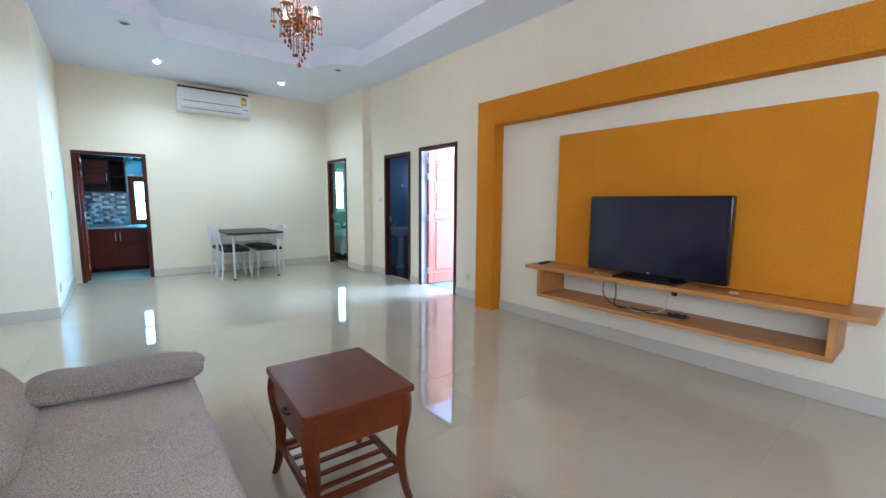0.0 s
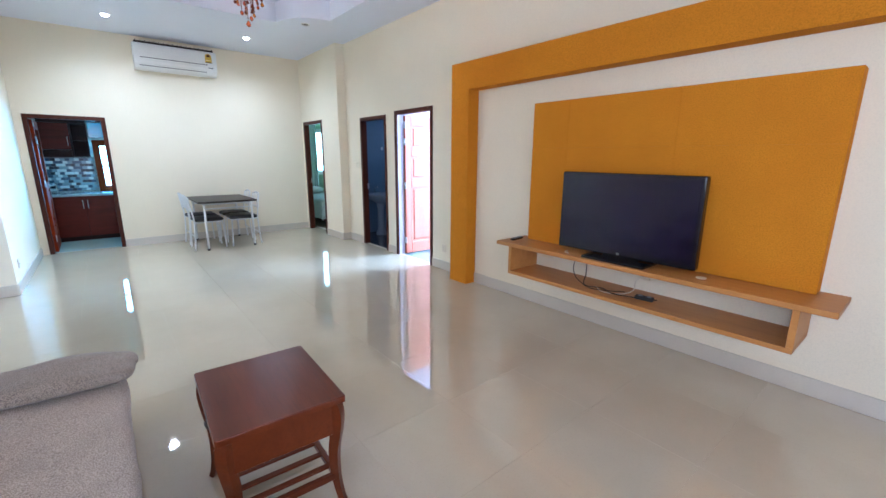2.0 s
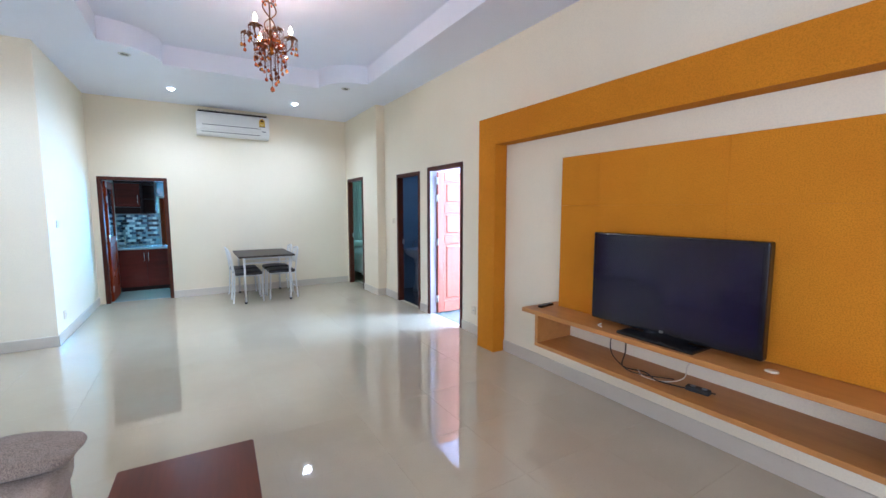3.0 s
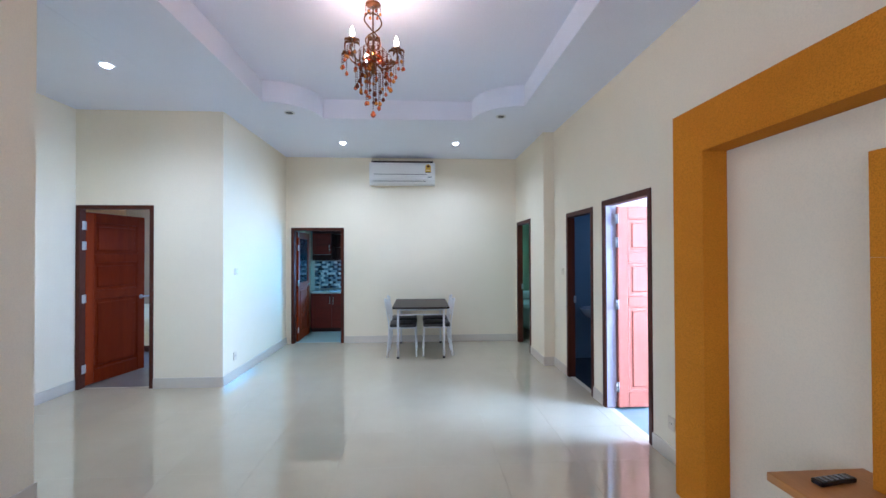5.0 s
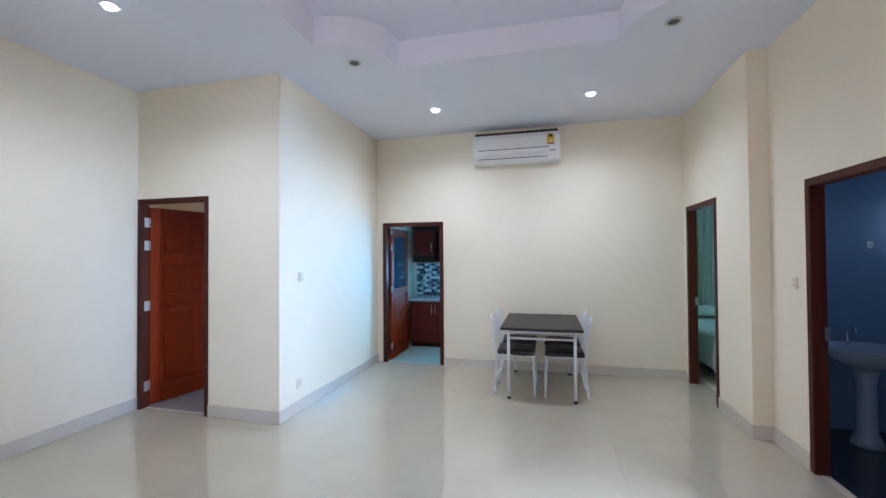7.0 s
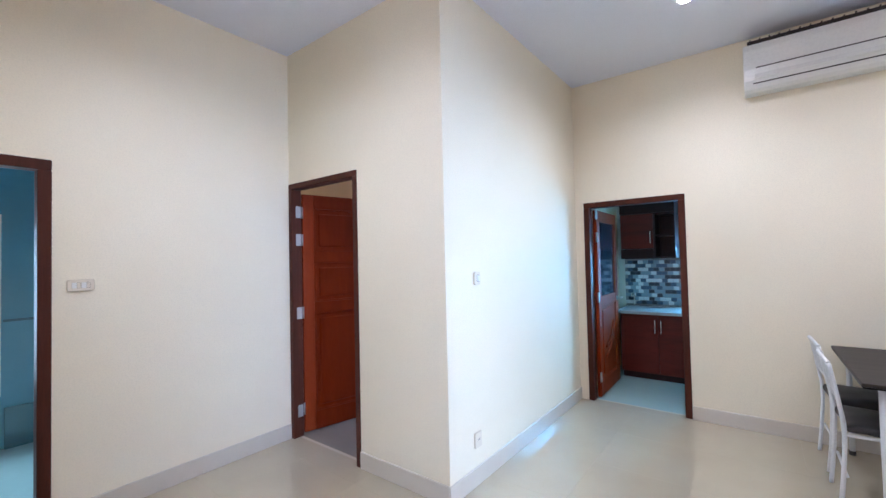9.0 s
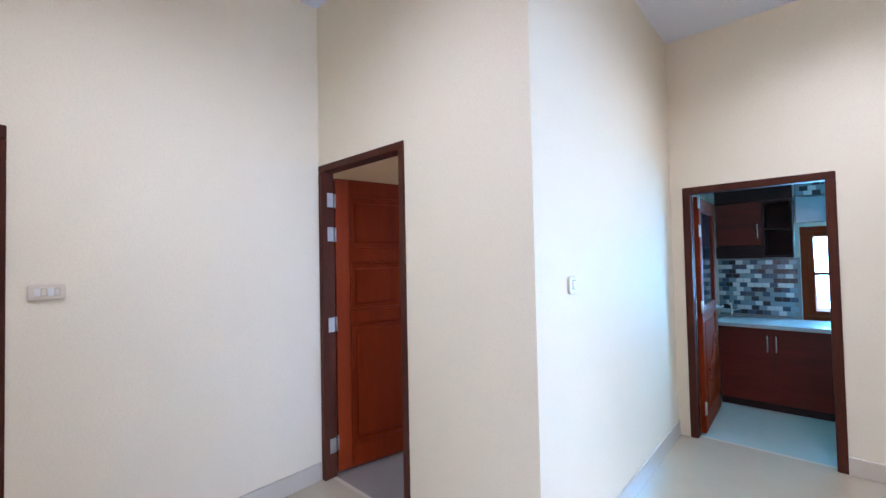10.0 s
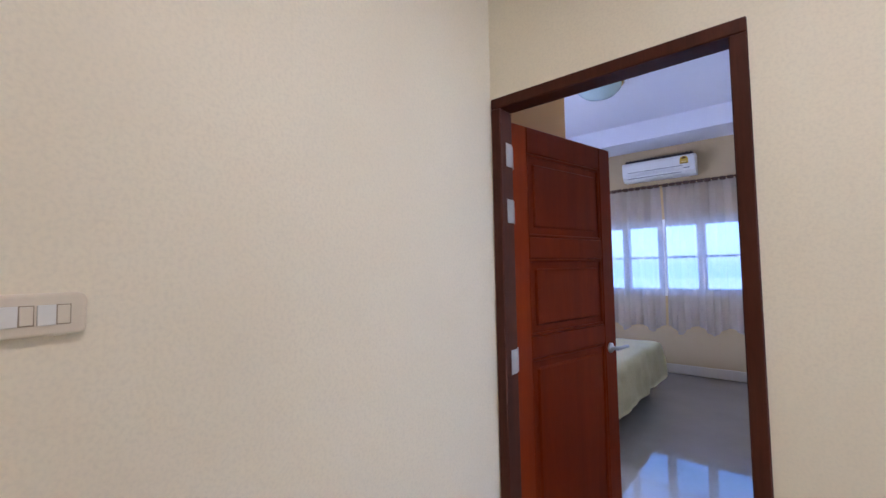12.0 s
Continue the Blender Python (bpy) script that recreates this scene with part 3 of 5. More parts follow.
# windows
def window(name, label, axis, pos, u0, u1, z0, z1, n, mat, bars=0, depth=0.06):
    """A frame with n casements, each with a sash, a pane and cross bars."""
    root = thing(name, Matrix(), label, "window", kind="structure")

    def bx(nm, p, q, r, s, d0, d1, m, par):
        bm = cube(pos + d0, pos + d1, p, q, r, s, bevel=0.003, seg=1) if axis == "x" else cube(p, q, pos + d0, pos + d1, r, s, bevel=0.003, seg=1)
        return part(nm, bm, m, par)
    f = 0.05
    bx("window_frame", u0, u0 + f, z0, z1, 0, depth, mat, root)
    bx("window_frame", u1 - f, u1, z0, z1, 0, depth, mat, root)
    bx("window_frame", u0 + f, u1 - f, z0, z0 + f, 0, depth, mat, root)
    bx("window_frame", u0 + f, u1 - f, z1 - f, z1, 0, depth, mat, root)
    w = (u1 - u0 - 2 * f) / n
    for k in range(n):
        a, b = u0 + f + k * w, u0 + f + (k + 1) * w
        pane = bx("pane", a + 0.045, b - 0.045, z0 + f + 0.045, z1 - f - 0.045, 0.026, 0.030, PANE, root)
        pane.visible_shadow = False
        for p, q, r, s in ((a, a + 0.05, z0 + f, z1 - f), (b - 0.05, b, z0 + f, z1 - f), (a + 0.05, b - 0.05, z0 + f, z0 + f + 0.05), (a + 0.05, b - 0.05, z1 - f - 0.05, z1 - f)):
            bx("sash", p, q, r, s, 0.012, 0.046, mat, root)
        for j in range(bars):
            z = z0 + f + (z1 - z0 - 2 * f) * (j + 1) / (bars + 1)
            bx("glazing_bar", a + 0.05, b - 0.05, z - 0.014, z + 0.014, 0.014, 0.044, mat, root)
    return root


window("window_1", "brown wooden kitchen window with two panes", "y", 10.08, 0.14, 1.1, 0.80, 1.74, 2, DOOR, 1)
window("window_2", "white bedroom window with barred casements", "y", 10.9, -3.62, -1.68, 1.02, 2.06, 4, WHITEP, 1)
# added on the unseen west wall, only to let the bedroom fill light in
window("window_7", "white side window added out of view to brighten the bedroom", "x", -5.26, 6.9, 8.3, 1.02, 2.06, 2, WHITEP, 1)
window("window_3", "white guest room window with casements", "y", 10.5, 4.42, 5.6, 1.0, 2.15, 3, WHITEP, 1)
# assumed window, added in the unseen wall as the opening for the west light
window("window_8", "brown framed window added out of view behind the sofa", "x", XL - T + 0.01, -1.3, 0.6, 0.95, 2.35, 3, FRAME, 0)
window("window_4", "white study window letting in daylight", "x", 6.6, 2.94, 4.50, 0.9, 2.2, 2, WHITEP, 0)
window("window_5", "wide front window of the living room", "y", -2.08, -0.5, 1.7, 0.5, 2.6, 3, FRAME, 0)
louvre = thing("window_6", Matrix(), "louvred glass window of the shower room", "window", kind="structure")
for k in range(14):
    bm = cube(-0.05, 0.05, 4.0, 4.62, -0.003, 0.003)
    bmesh.ops.rotate(bm, matrix=Matrix.Rotation(radians(38), 3, "Y"), verts=bm.verts)
    bmesh.ops.translate(bm, vec=(-4.23, 0, 0.50 + k * 0.105), verts=bm.verts)
    part("slat", bm, WHITEP, louvre)
for y0, y1 in ((3.98, 4.0), (4.62, 4.64)):
    part("window_frame", cube(-4.26, -4.2, y0, y1, 0.42, 1.95), WHITEP, louvre)

# ---------------------------------------------------------------- living room
def build_feature():
    """The ochre surround and panel on the television wall."""
    root = thing("feature_surround", pose(3.48, 1.6, 0), "raised ochre-painted surround framing the television wall", "wall surround")
    y0, y1 = -0.45, 3.755
    part("upright", cube(-0.11, 0.106, y1 - 0.28 - 1.6, y1 - 1.6, 0.0, 2.46), ORANGE, root)
    part("upright", cube(-0.11, 0.106, y0 - 1.6, y0 + 0.28 - 1.6, 0.0, 2.46), ORANGE, root)
    part("lintel", cube(-0.11, 0.106, y0 + 0.28 - 1.6, y1 - 0.28 - 1.6, 2.18, 2.46), ORANGE, root)
    for p0, p1 in ((0.440, 1.3280), (1.3290, 2.2180), (2.2190, 2.595)):
        for z0, z1 in ((0.688, 1.5545), (1.5555, 1.955)):
            part("panel", cube(3.386 - 3.48, 3.519 - 3.48, p0 - 1.6, p1 - 1.6, z0, z1, bevel=0.0007, seg=1), ORANGE, root, "raised ochre board behind the television")


build_feature()


def build_shelf():
    root = thing("wall_shelf", pose(3.34, 1.52, 0.38), "long honey-coloured wooden wall shelf with open box", "shelf")
    x0, x1 = 3.10 - 3.34, 3.519 - 3.34
    part("top", cube(x0, x1, 0.30 - 1.52, 2.745 - 1.52, 0.268, 0.304, bevel=0.004), PINE, root)
    part("bottom", cube(x0 + 0.02, x1, 0.455 - 1.52, 2.605 - 1.52, 0.0, 0.032, bevel=0.003), PINE, root)
    for y in (0.455, 2.57):
        part("side", cube(x0 + 0.02, x1, y - 1.52, y + 0.035 - 1.52, 0.033, 0.267, bevel=0.003), PINE, root)
    return root


build_shelf()


def build_tv():
    root = thing("television", pose(3.26, 1.592, 0.684), "black flat-screen television on the wooden shelf", "television")
    w, z0, z1 = 1.09, 0.035, 0.675
    body = part("body", cube(-0.02, 0.05, -w / 2, w / 2, z0, z1, bevel=0.012), BLACKP, root)
    part("screen", cube(-0.023, -0.019, -w / 2 + 0.028, w / 2 - 0.028, z0 + 0.05, z1 - 0.028), SCREEN, body, "dark switched-off screen")
    bm = bmesh.new()
    box(bm, -0.028, -0.022, -0.011, 0.011, z0 + 0.017, z0 + 0.030)
    part("badge", bm, STEEL, body, "small pale badge")
    part("neck", cube(0.0, 0.045, -0.14, 0.14, 0.015, z0 + 0.06, bevel=0.006), BLACKP, root)
    bm = cube(-0.13, 0.10, -0.25, 0.25, 0.0, 0.022, bevel=0.007)
    part("stand", bm, BLACKP, root)


build_tv()


def cable(name, ctrl, r, mat, label):
    return solid(name, sweep(bent(ctrl, 8), r, 7), mat, label, "cable", "cables on the shelf")


cable("cable", [(3.36, 1.93, 0.686), (3.42, 1.96, 0.62), (3.33, 1.90, 0.50), (3.25, 1.86, 0.424), (3.29, 1.72, 0.419), (3.23, 1.60, 0.419), (3.28, 1.42, 0.419), (3.34, 1.30, 0.42)], 0.005, CABLE, "black power cable coiled on the lower shelf")
cable("cable", [(3.45, 2.02, 0.66), (3.36, 2.04, 0.56), (3.30, 1.99, 0.47), (3.28, 1.90, 0.419), (3.22, 1.78, 0.418), (3.26, 1.66, 0.42), (3.34, 1.55, 0.42)], 0.004, CABLE, "black cable looping under the shelf top")
cable("cable", [(3.475, 1.48, 0.56), (3.44, 1.52, 0.50), (3.36, 1.50, 0.44), (3.26, 1.56, 0.4175), (3.22, 1.68, 0.4165), (3.30, 1.78, 0.4165)], 0.004, BEIGEP, "pale cable lying on the lower shelf")
strip = thing("power_strip", pose(3.29, 1.375, 0.413, 0, 0, 8), "black power strip on the lower shelf", "power strip")
part("body", cube(-0.025, 0.025, -0.065, 0.065, 0, 0.03, bevel=0.006), RUBBER, strip)
for k in (-0.034, 0.028):
    part("socket", lathe([(0, 0.0), (0.016, 0.0), (0.016, 0.004), (0.012, 0.004), (0.0, 0.002)], 12, None, (0, k, 0.0295)), GREYP, strip)
plug = thing("plug", pose(3.516, 1.48, 0.56), "dark plug in a wall socket under the shelf", "plug")
part("plate", cube(-0.010, 0.004, -0.035, 0.035, -0.055, 0.055, bevel=0.003), BEIGEP, plug)
part("head", cube(-0.05, -0.010, -0.018, 0.018, -0.02, 0.02, bevel=0.006), RUBBER, plug)
remote = thing("remote_control", pose(3.29, 2.65, 0.6845, 0, 0, 8), "black remote control lying on the shelf", "remote control")
part("body", cube(-0.085, 0.085, -0.022, 0.022, 0.0, 0.02, bevel=0.006), BLACKP, remote)
for k in range(5):
    for j in (-0.011, 0.0, 0.011):
        part("button", cube(-0.06 + k * 0.026, -0.048 + k * 0.026, j - 0.004, j + 0.004, 0.0195, 0.022), GREYP, remote)
adapter = thing("white_adapter", pose(3.19, 2.02, 0.6845, 0, 0, 30), "small white lead lying beside the television", "lead")
part("lead", sweep(bent([(-0.04, -0.02, 0.004), (0, 0.01, 0.004), (0.05, -0.005, 0.004)], 6), 0.004, 6), WHITEP, adapter)


puck = thing("coaster", pose(3.24, 1.0, 0.6845), "small pale round coaster on the shelf", "coaster")
part("disc", lathe([(0, 0), (0.030, 0), (0.032, 0.004), (0.028, 0.007), (0, 0.006)], 20), BEIGEP, puck)


def build_side_table():
    root = thing("side_table", pose(0.638, 1.749, 0, 0, 0, -2.6), "dark cherry wooden side table with drawer and slatted shelf", "side table")
    a, b, h = 0.237, 0.281, 0.53
    bm = cube(-a, a, -b, b, h - 0.026, h)
    up = [e for e in bm.edges if abs(e.verts[0].co.z - e.verts[1].co.z) > 0.01]
    bmesh.ops.bevel(bm, geom=up, offset=0.012, segments=4, profile=0.5, affect="EDGES")
    rim = [e for e in bm.edges if all(v.co.z > h - 0.001 for v in e.verts) and any(abs(f.normal.z) < 0.5 for f in e.link_faces)]
    bmesh.ops.bevel(bm, geom=rim, offset=0.004, segments=2, profile=0.5, affect="EDGES")
    part("tabletop", bm, CHERRY, root, "polished cherry top with a rounded edge")
    part("moulding", cube(-a + 0.012, a - 0.012, -b + 0.012, b - 0.012, h - 0.036, h - 0.026, bevel=0.004, seg=2), CHERRY, root)
    ax, by = a - 0.030, b - 0.030
    for sx in (1, -1):
        for sy in (1, -1):
            d = Vector((sx, sy, 0)).normalized()
            base = Vector((sx * (ax - 0.012), sy * (by - 0.012), 0))
            prof = ((0.0, 0.034), (0.05, 0.016), (0.14, 0.0), (0.26, -0.004), (0.36, 0.010), (0.44, 0.017), (0.492, 0.006))
            pts = bent([base + d * o + Vector((0, 0, z)) for z, o in prof], 5)
            rad = [0.016 + 0.017 * min(1, max(0, p.z / 0.40)) for p in pts]
            part("leg", sweep(pts, rad, 4, square=True), CHERRY, root)
    for sy in (1, -1):
        part("apron", cube(-ax + 0.02, ax - 0.02, sy * by - 0.009, sy * by + 0.009, 0.36, 0.494, bevel=0.002, seg=1), CHERRY, root)
    part("apron", cube(ax - 0.009, ax + 0.009, -by + 0.02, by - 0.02, 0.36, 0.494, bevel=0.002, seg=1), CHERRY, root)
    bm, wy = bmesh.new(), by - 0.026
    rim = [(wy, 0.490), (-wy, 0.490)] + [(-wy + 2 * wy * k / 14, 0.392 - 0.046 * math.sin(math.pi * k / 14) ** 0.7) for k in range(15)]
    lo = [bm.verts.new((-ax - 0.010, y, z)) for y, z in rim]
    hi = [bm.verts.new((-ax + 0.012, y, z)) for y, z in rim]
    bm.faces.new(lo)
    bm.faces.new(hi[::-1])
    for k in range(len(rim)):
        n = (k + 1) % len(rim)
        bm.faces.new((lo[n], lo[k], hi[k], hi[n]))
    bmesh.ops.recalc_face_normals(bm, faces=bm.faces)
    drawer = part("drawer", bm, CHERRY, root, "drawer front with a bowed lower edge")
    bm = bmesh.new()
    sweep(bent([(-ax - 0.010, -0.026, 0.43), (-ax - 0.024, -0.020, 0.432), (-ax - 0.026, 0.020, 0.432), (-ax - 0.010, 0.026, 0.43)], 5), 0.007, 8, bm)
    part("drawer_handle", bm, BRONZE, drawer, "dark metal drawer handle")
    for sx in (1, -1):
        part("shelf_rail", cube(sx * (ax - 0.015) - 0.012, sx * (ax - 0.015) + 0.012, -by + 0.004, by - 0.004, 0.132, 0.162, bevel=0.003, seg=1), CHERRY, root)
    for sy in (1, -1):
        part("shelf_rail", cube(-ax + 0.02, ax - 0.02, sy * (by - 0.015) - 0.012, sy * (by - 0.015) + 0.012, 0.132, 0.162, bevel=0.003, seg=1), CHERRY, root)
    me = None
    for k in range(5):
        y = -by + 0.075 + k * (2 * by - 0.15) / 4
        if me is None:
            ob = part("slat", cube(-ax + 0.0, ax - 0.0, -0.014, 0.014, 0.0, 0.012, bevel=0.003, seg=1), CHERRY, root)
            me = ob.data
            ob.location = (0, y, 0.148)
        else:
            shared("slat", me, root, (0, y, 0.148))


build_side_table()


def puffy(bm, x0, x1, y0, y1, z0, z1, r, sag=0.0, seed=1, n=22):
    """A stuffed cushion: rounded box with a slightly uneven skin."""
    v0 = len(bm.verts)
    c = Vector(((x0 + x1) / 2, (y0 + y1) / 2, (z0 + z1) / 2))
    hx, hy, hz = (x1 - x0) / 2, (y1 - y0) / 2, (z1 - z0) / 2
    tmp = bmesh.new()
    bmesh.ops.create_cube(tmp, size=2.0)
    bmesh.ops.subdivide_edges(tmp, edges=tmp.edges[:], cuts=n, use_grid_fill=True)
    for v in tmp.verts:
        q = Vector((v.co.x * hx, v.co.y * hy, v.co.z * hz))
        inner = Vector((max(-hx + r, min(hx - r, q.x)), max(-hy + r, min(hy - r, q.y)), max(-hz + r, min(hz - r, q.z))))
        d = q - inner
        if d.length > 1e-6:
            q = inner + d.normalized() * r
        nn = noise.noise((q + c) * 5.0 + Vector((seed, 0, 0))) * 0.010 + noise.noise((q + c) * 16.0 + Vector((0, seed, 0))) * 0.004
        crown = (1 - (v.co.x) ** 2) * (1 - (v.co.y) ** 2) * sag
        q.z += crown * (1 if v.co.z > 0 else 0)
        q += (d.normalized() if d.length > 1e-6 else Vector((0, 0, 1))) * nn
        v.co = q + c
    for f in tmp.faces:
        f.smooth = True
    me = bpy.data.meshes.new("tmp")
    tmp.to_mesh(me)
    tmp.free()
    bm.from_mesh(me)
    bpy.data.meshes.remove(me)
    return bm


def build_sofa():
    root = thing("corner_sofa", pose(-0.2, 1.0, 0), "taupe woven fabric corner sofa with flat bolster arm", "sofa")
    ox, oy = 0.2, -1.0

    def cush(name, x0, x1, y0, y1, z0, z1, r, sag, seed, label="", mat=SOFA, n=22):
        return part(name, puffy(bmesh.new(), x0 + ox, x1 + ox, y0 + oy, y1 + oy, z0, z1, r, sag, seed, n), mat, root, label)
    cush("base", -0.75, 0.155, 0.92, 2.66, 0.06, 0.28, 0.03, 0, 1)
    cush("base", -0.75, 0.80, -0.55, 0.90, 0.06, 0.28, 0.03, 0, 2)
    cush("seat_cushion", -0.50, 0.175, 0.93, 2.66, 0.275, 0.42, 0.045, 0.012, 3, "", SOFA, 30)
    cush("seat_cushion", -0.46, 0.825, -0.55, 0.905, 0.275, 0.42, 0.045, 0.012, 4, "", SOFA, 30)
    bm = puffy(bmesh.new(), -0.35, 0.35, -0.17, 0.17, -0.048, 0.048, 0.046, 0.008, 5, 34)
    for v in bm.verts:
        k = min(1.0, abs(v.co.x) / 0.355)
        v.co.z *= 0.30 + 0.70 * math.sqrt(max(0.0, 1 - k ** 3))
        v.co.y *= 0.52 + 0.48 * math.sqrt(max(0.0, 1 - k ** 4))
        v.co.z *= 1.0 - (0.62 if v.co.z < 0 else 0.25) * (v.co.y / 0.17) ** 2
        v.co.z += 0.008 * math.sin(v.co.x * 17) * (v.co.y * 2 + 0.5)
    bmesh.ops.transform(bm, matrix=pose(-0.125 + ox, 2.52 + oy, 0.462, 0, 0, -7), verts=bm.verts)
    part("bolster", bm, BOLSTER, root, "grey-taupe flattened bolster on the sofa arm")
    for x1, y0, y1, seed in ((-0.385, 1.83, 2.60, 6), (-0.375, 1.10, 1.815, 7), (-0.39, -0.50, 1.085, 8)):
        ob = cush("back_cushion", -0.60, x1, y0, y1, 0.36, 0.66, 0.09, 0, seed)
        for v in ob.data.vertices:
            v.co.x -= 0.62 * max(0.0, v.co.z - 0.42)
    for x, y in ((-0.68, 2.42), (0.08, 2.42), (0.72, 0.82), (0.72, -0.46), (-0.68, -0.46)):
        part("foot", lathe([(0, 0), (0.022, 0), (0.03, 0.07), (0, 0.07)], 12, None, (x + ox, y + oy, 0)), CHERRY, root)


build_sofa()


# ---------------------------------------------------------------- chandelier
def drop(bm, at, h, r, seg=6):
    lathe([(0, 0), (r * 0.55, -h * 0.25), (r, -h * 0.62), (r * 0.5, -h * 0.92), (0, -h)], seg, bm, at)
    for f in bm.faces:
        f.smooth = False


def build_chandelier():
    cx, cy = 1.365, 4.095
    root = thing("chandelier", pose(cx, cy, H + 0.24), "antique brass chandelier with amber crystal drops, lit", "chandelier")
    z0 = H + 0.24
    part("canopy", lathe([(0, 0), (0.06, 0), (0.058, -0.012), (0.03, -0.03), (0.01, -0.036), (0, -0.036)], 20), BRASS, root)
    part("rod", lathe([(0, -0.03), (0.005, -0.03), (0.005, -0.20), (0.012, -0.21), (0.006, -0.23), (0.006, -0.44), (0.016, -0.46), (0.010, -0.49), (0.024, -0.52), (0.030, -0.55), (0.016, -0.59), (0.022, -0.62), (0.012, -0.65), (0, -0.66)], 12), BRASS, root)
    bm = bmesh.new()
    for k in range(2):
        a = radians(180 * k + 8)
        u = Vector((math.cos(a), math.sin(a), 0))
        w = Vector((-u.y, u.x, 0))
        sweep(bent([u * 0.006 + Vector((0, 0, -0.215)), u * 0.040 + w * 0.01 + Vector((0, 0, -0.225)), u * 0.062 + w * 0.02 + Vector((0, 0, -0.275)), u * 0.030 + w * 0.02 + Vector((0, 0, -0.325)), u * -0.030 + Vector((0, 0, -0.375)), u * -0.052 - w * 0.02 + Vector((0, 0, -0.43)), u * -0.012 + Vector((0, 0, -0.49))], 7), 0.0055, 7, bm)
    part("scroll", bm, BRASS, root)

    def strand(name, x, y, z, n, gap=0.0135, big=0.030, mat=AMBER):
        """Dark beads on a wire with a crystal at the end."""
        bm = bmesh.new()
        for i in range(n):
            lathe([(0, 0.0058), (0.0056, 0), (0, -0.0058)], 6, bm, (x, y, z - i * gap))
        for f in bm.faces:
            f.smooth = False
        s = part("bead_strand", bm, SMOKE, root)
        bm = bmesh.new()
        drop(bm, (x, y, z - n * gap + 0.004), big * 1.35, big * 0.5)
        part("crystal", bm, mat, s, "amber glass drop")
    def petals(p, a, owner, r=1.0):
        """Six drooping metal leaves round a cup."""
        bm = bmesh.new()
        for q in range(6):
            c, d = r * math.cos(a + q * math.pi / 3), r * math.sin(a + q * math.pi / 3)
            sweep([(p.x + c * 0.012, p.y + d * 0.012, p.z + 0.006), (p.x + c * 0.034, p.y + d * 0.034, p.z + 0.014), (p.x + c * 0.052, p.y + d * 0.052, p.z + 0.008), (p.x + c * 0.058, p.y + d * 0.058, p.z - 0.006)], [0.006, 0.011, 0.008, 0.002], 6, bm)
        part("petals", bm, BRASS, owner)

    for k, (deg, low) in enumerate(((-142, 0.0), (-4, 0.015), (112, 0.055))):
        a = radians(deg)
        u = Vector((math.cos(a), math.sin(a), 0))
        p = u * 0.168 + Vector((0, 0, -0.48 - low))
        arm = part("arm", sweep(bent([u * 0.02 + Vector((0, 0, -0.56 - low)), u * 0.07 + Vector((0, 0, -0.60 - low)), u * 0.135 + Vector((0, 0, -0.585 - low)), u * 0.178 + Vector((0, 0, -0.525 - low)), p + Vector((0, 0, 0.004))], 7), 0.006, 7), BRASS, root)
        part("cup", lathe([(0, 0), (0.012, 0), (0.030, 0.010), (0.036, 0.022), (0.033, 0.022), (0.012, 0.008), (0, 0.008)], 14, None, p), BRASS, arm)
        petals(p, a, arm)
        part("candle", lathe([(0, 0.008), (0.011, 0.008), (0.011, 0.040), (0, 0.040)], 12, None, p), GILT, arm)
        part("bulb", lathe([(0, 0.040), (0.008, 0.041), (0.0165, 0.060), (0.016, 0.072), (0.008, 0.097), (0.002, 0.112), (0, 0.113)], 14, None, p), BULB, arm, "lit flame-shaped bulb")
        lamp_point("candle_light", (cx + p.x, cy + p.y, z0 + p.z + 0.075), 12, (1.0, 0.66, 0.50), 0.02)
        for j in range(5):
            b = a + radians(-80 + 40 * j)
            q = p + Vector((math.cos(b), math.sin(b), 0)) * 0.052
            strand("s", q.x, q.y, p.z - 0.008, 5 + (j * 3 + k) % 4, 0.0125, 0.026, (AMBER, RUBY)[(j + k) % 2])
    for k, deg in enumerate((-82, 54, 172)):
        a = radians(deg)
        u = Vector((math.cos(a), math.sin(a), 0))
        p = u * 0.185 + Vector((0, 0, -0.505))
        hook = part("hook_arm", sweep(bent([u * 0.02 + Vector((0, 0, -0.55)), u * 0.08 + Vector((0, 0, -0.585)), u * 0.145 + Vector((0, 0, -0.56)), p], 7), 0.005, 7), BRASS, root)
        petals(p, a, hook, 0.8)
        for j in range(3):
            b = a + radians(-60 + 60 * j)
            q = p + Vector((math.cos(b), math.sin(b), 0)) * 0.045
            strand("s", q.x, q.y, p.z - 0.006, 5 + (j + k) % 3, 0.0135, 0.030, (RUBY, AMBER)[j % 2])
    for r, z, n, beads in ((0.040, -0.44, 7, 4), (0.070, -0.475, 11, 4), (0.100, -0.505, 12, 5), (0.130, -0.545, 12, 5), (0.125, -0.60, 10, 8), (0.090, -0.62, 9, 11), (0.050, -0.65, 7, 13)):
        part("ring", sweep([(r * math.cos(2 * math.pi * i / 32), r * math.sin(2 * math.pi * i / 32), z + 0.008) for i in range(33)], 0.0016, 5), BRASS, root)
        for i in range(n):
            b = 2 * math.pi * (i + 0.37 * beads) / n
            strand("s", r * math.cos(b), r * math.sin(b), z, beads + (i * 5) % 4, 0.0135, 0.024 + 0.003 * (i % 4), (AMBER, RUBY, SMOKE)[(i + beads) % 3])
    strand("s", 0, 0, -0.66, 19, 0.0135, 0.042, RUBY)
    part("crown", lathe([(0.010, -0.165), (0.05, -0.158), (0.055, -0.150), (0.012, -0.156), (0.010, -0.165)], 16), BRASS, root)
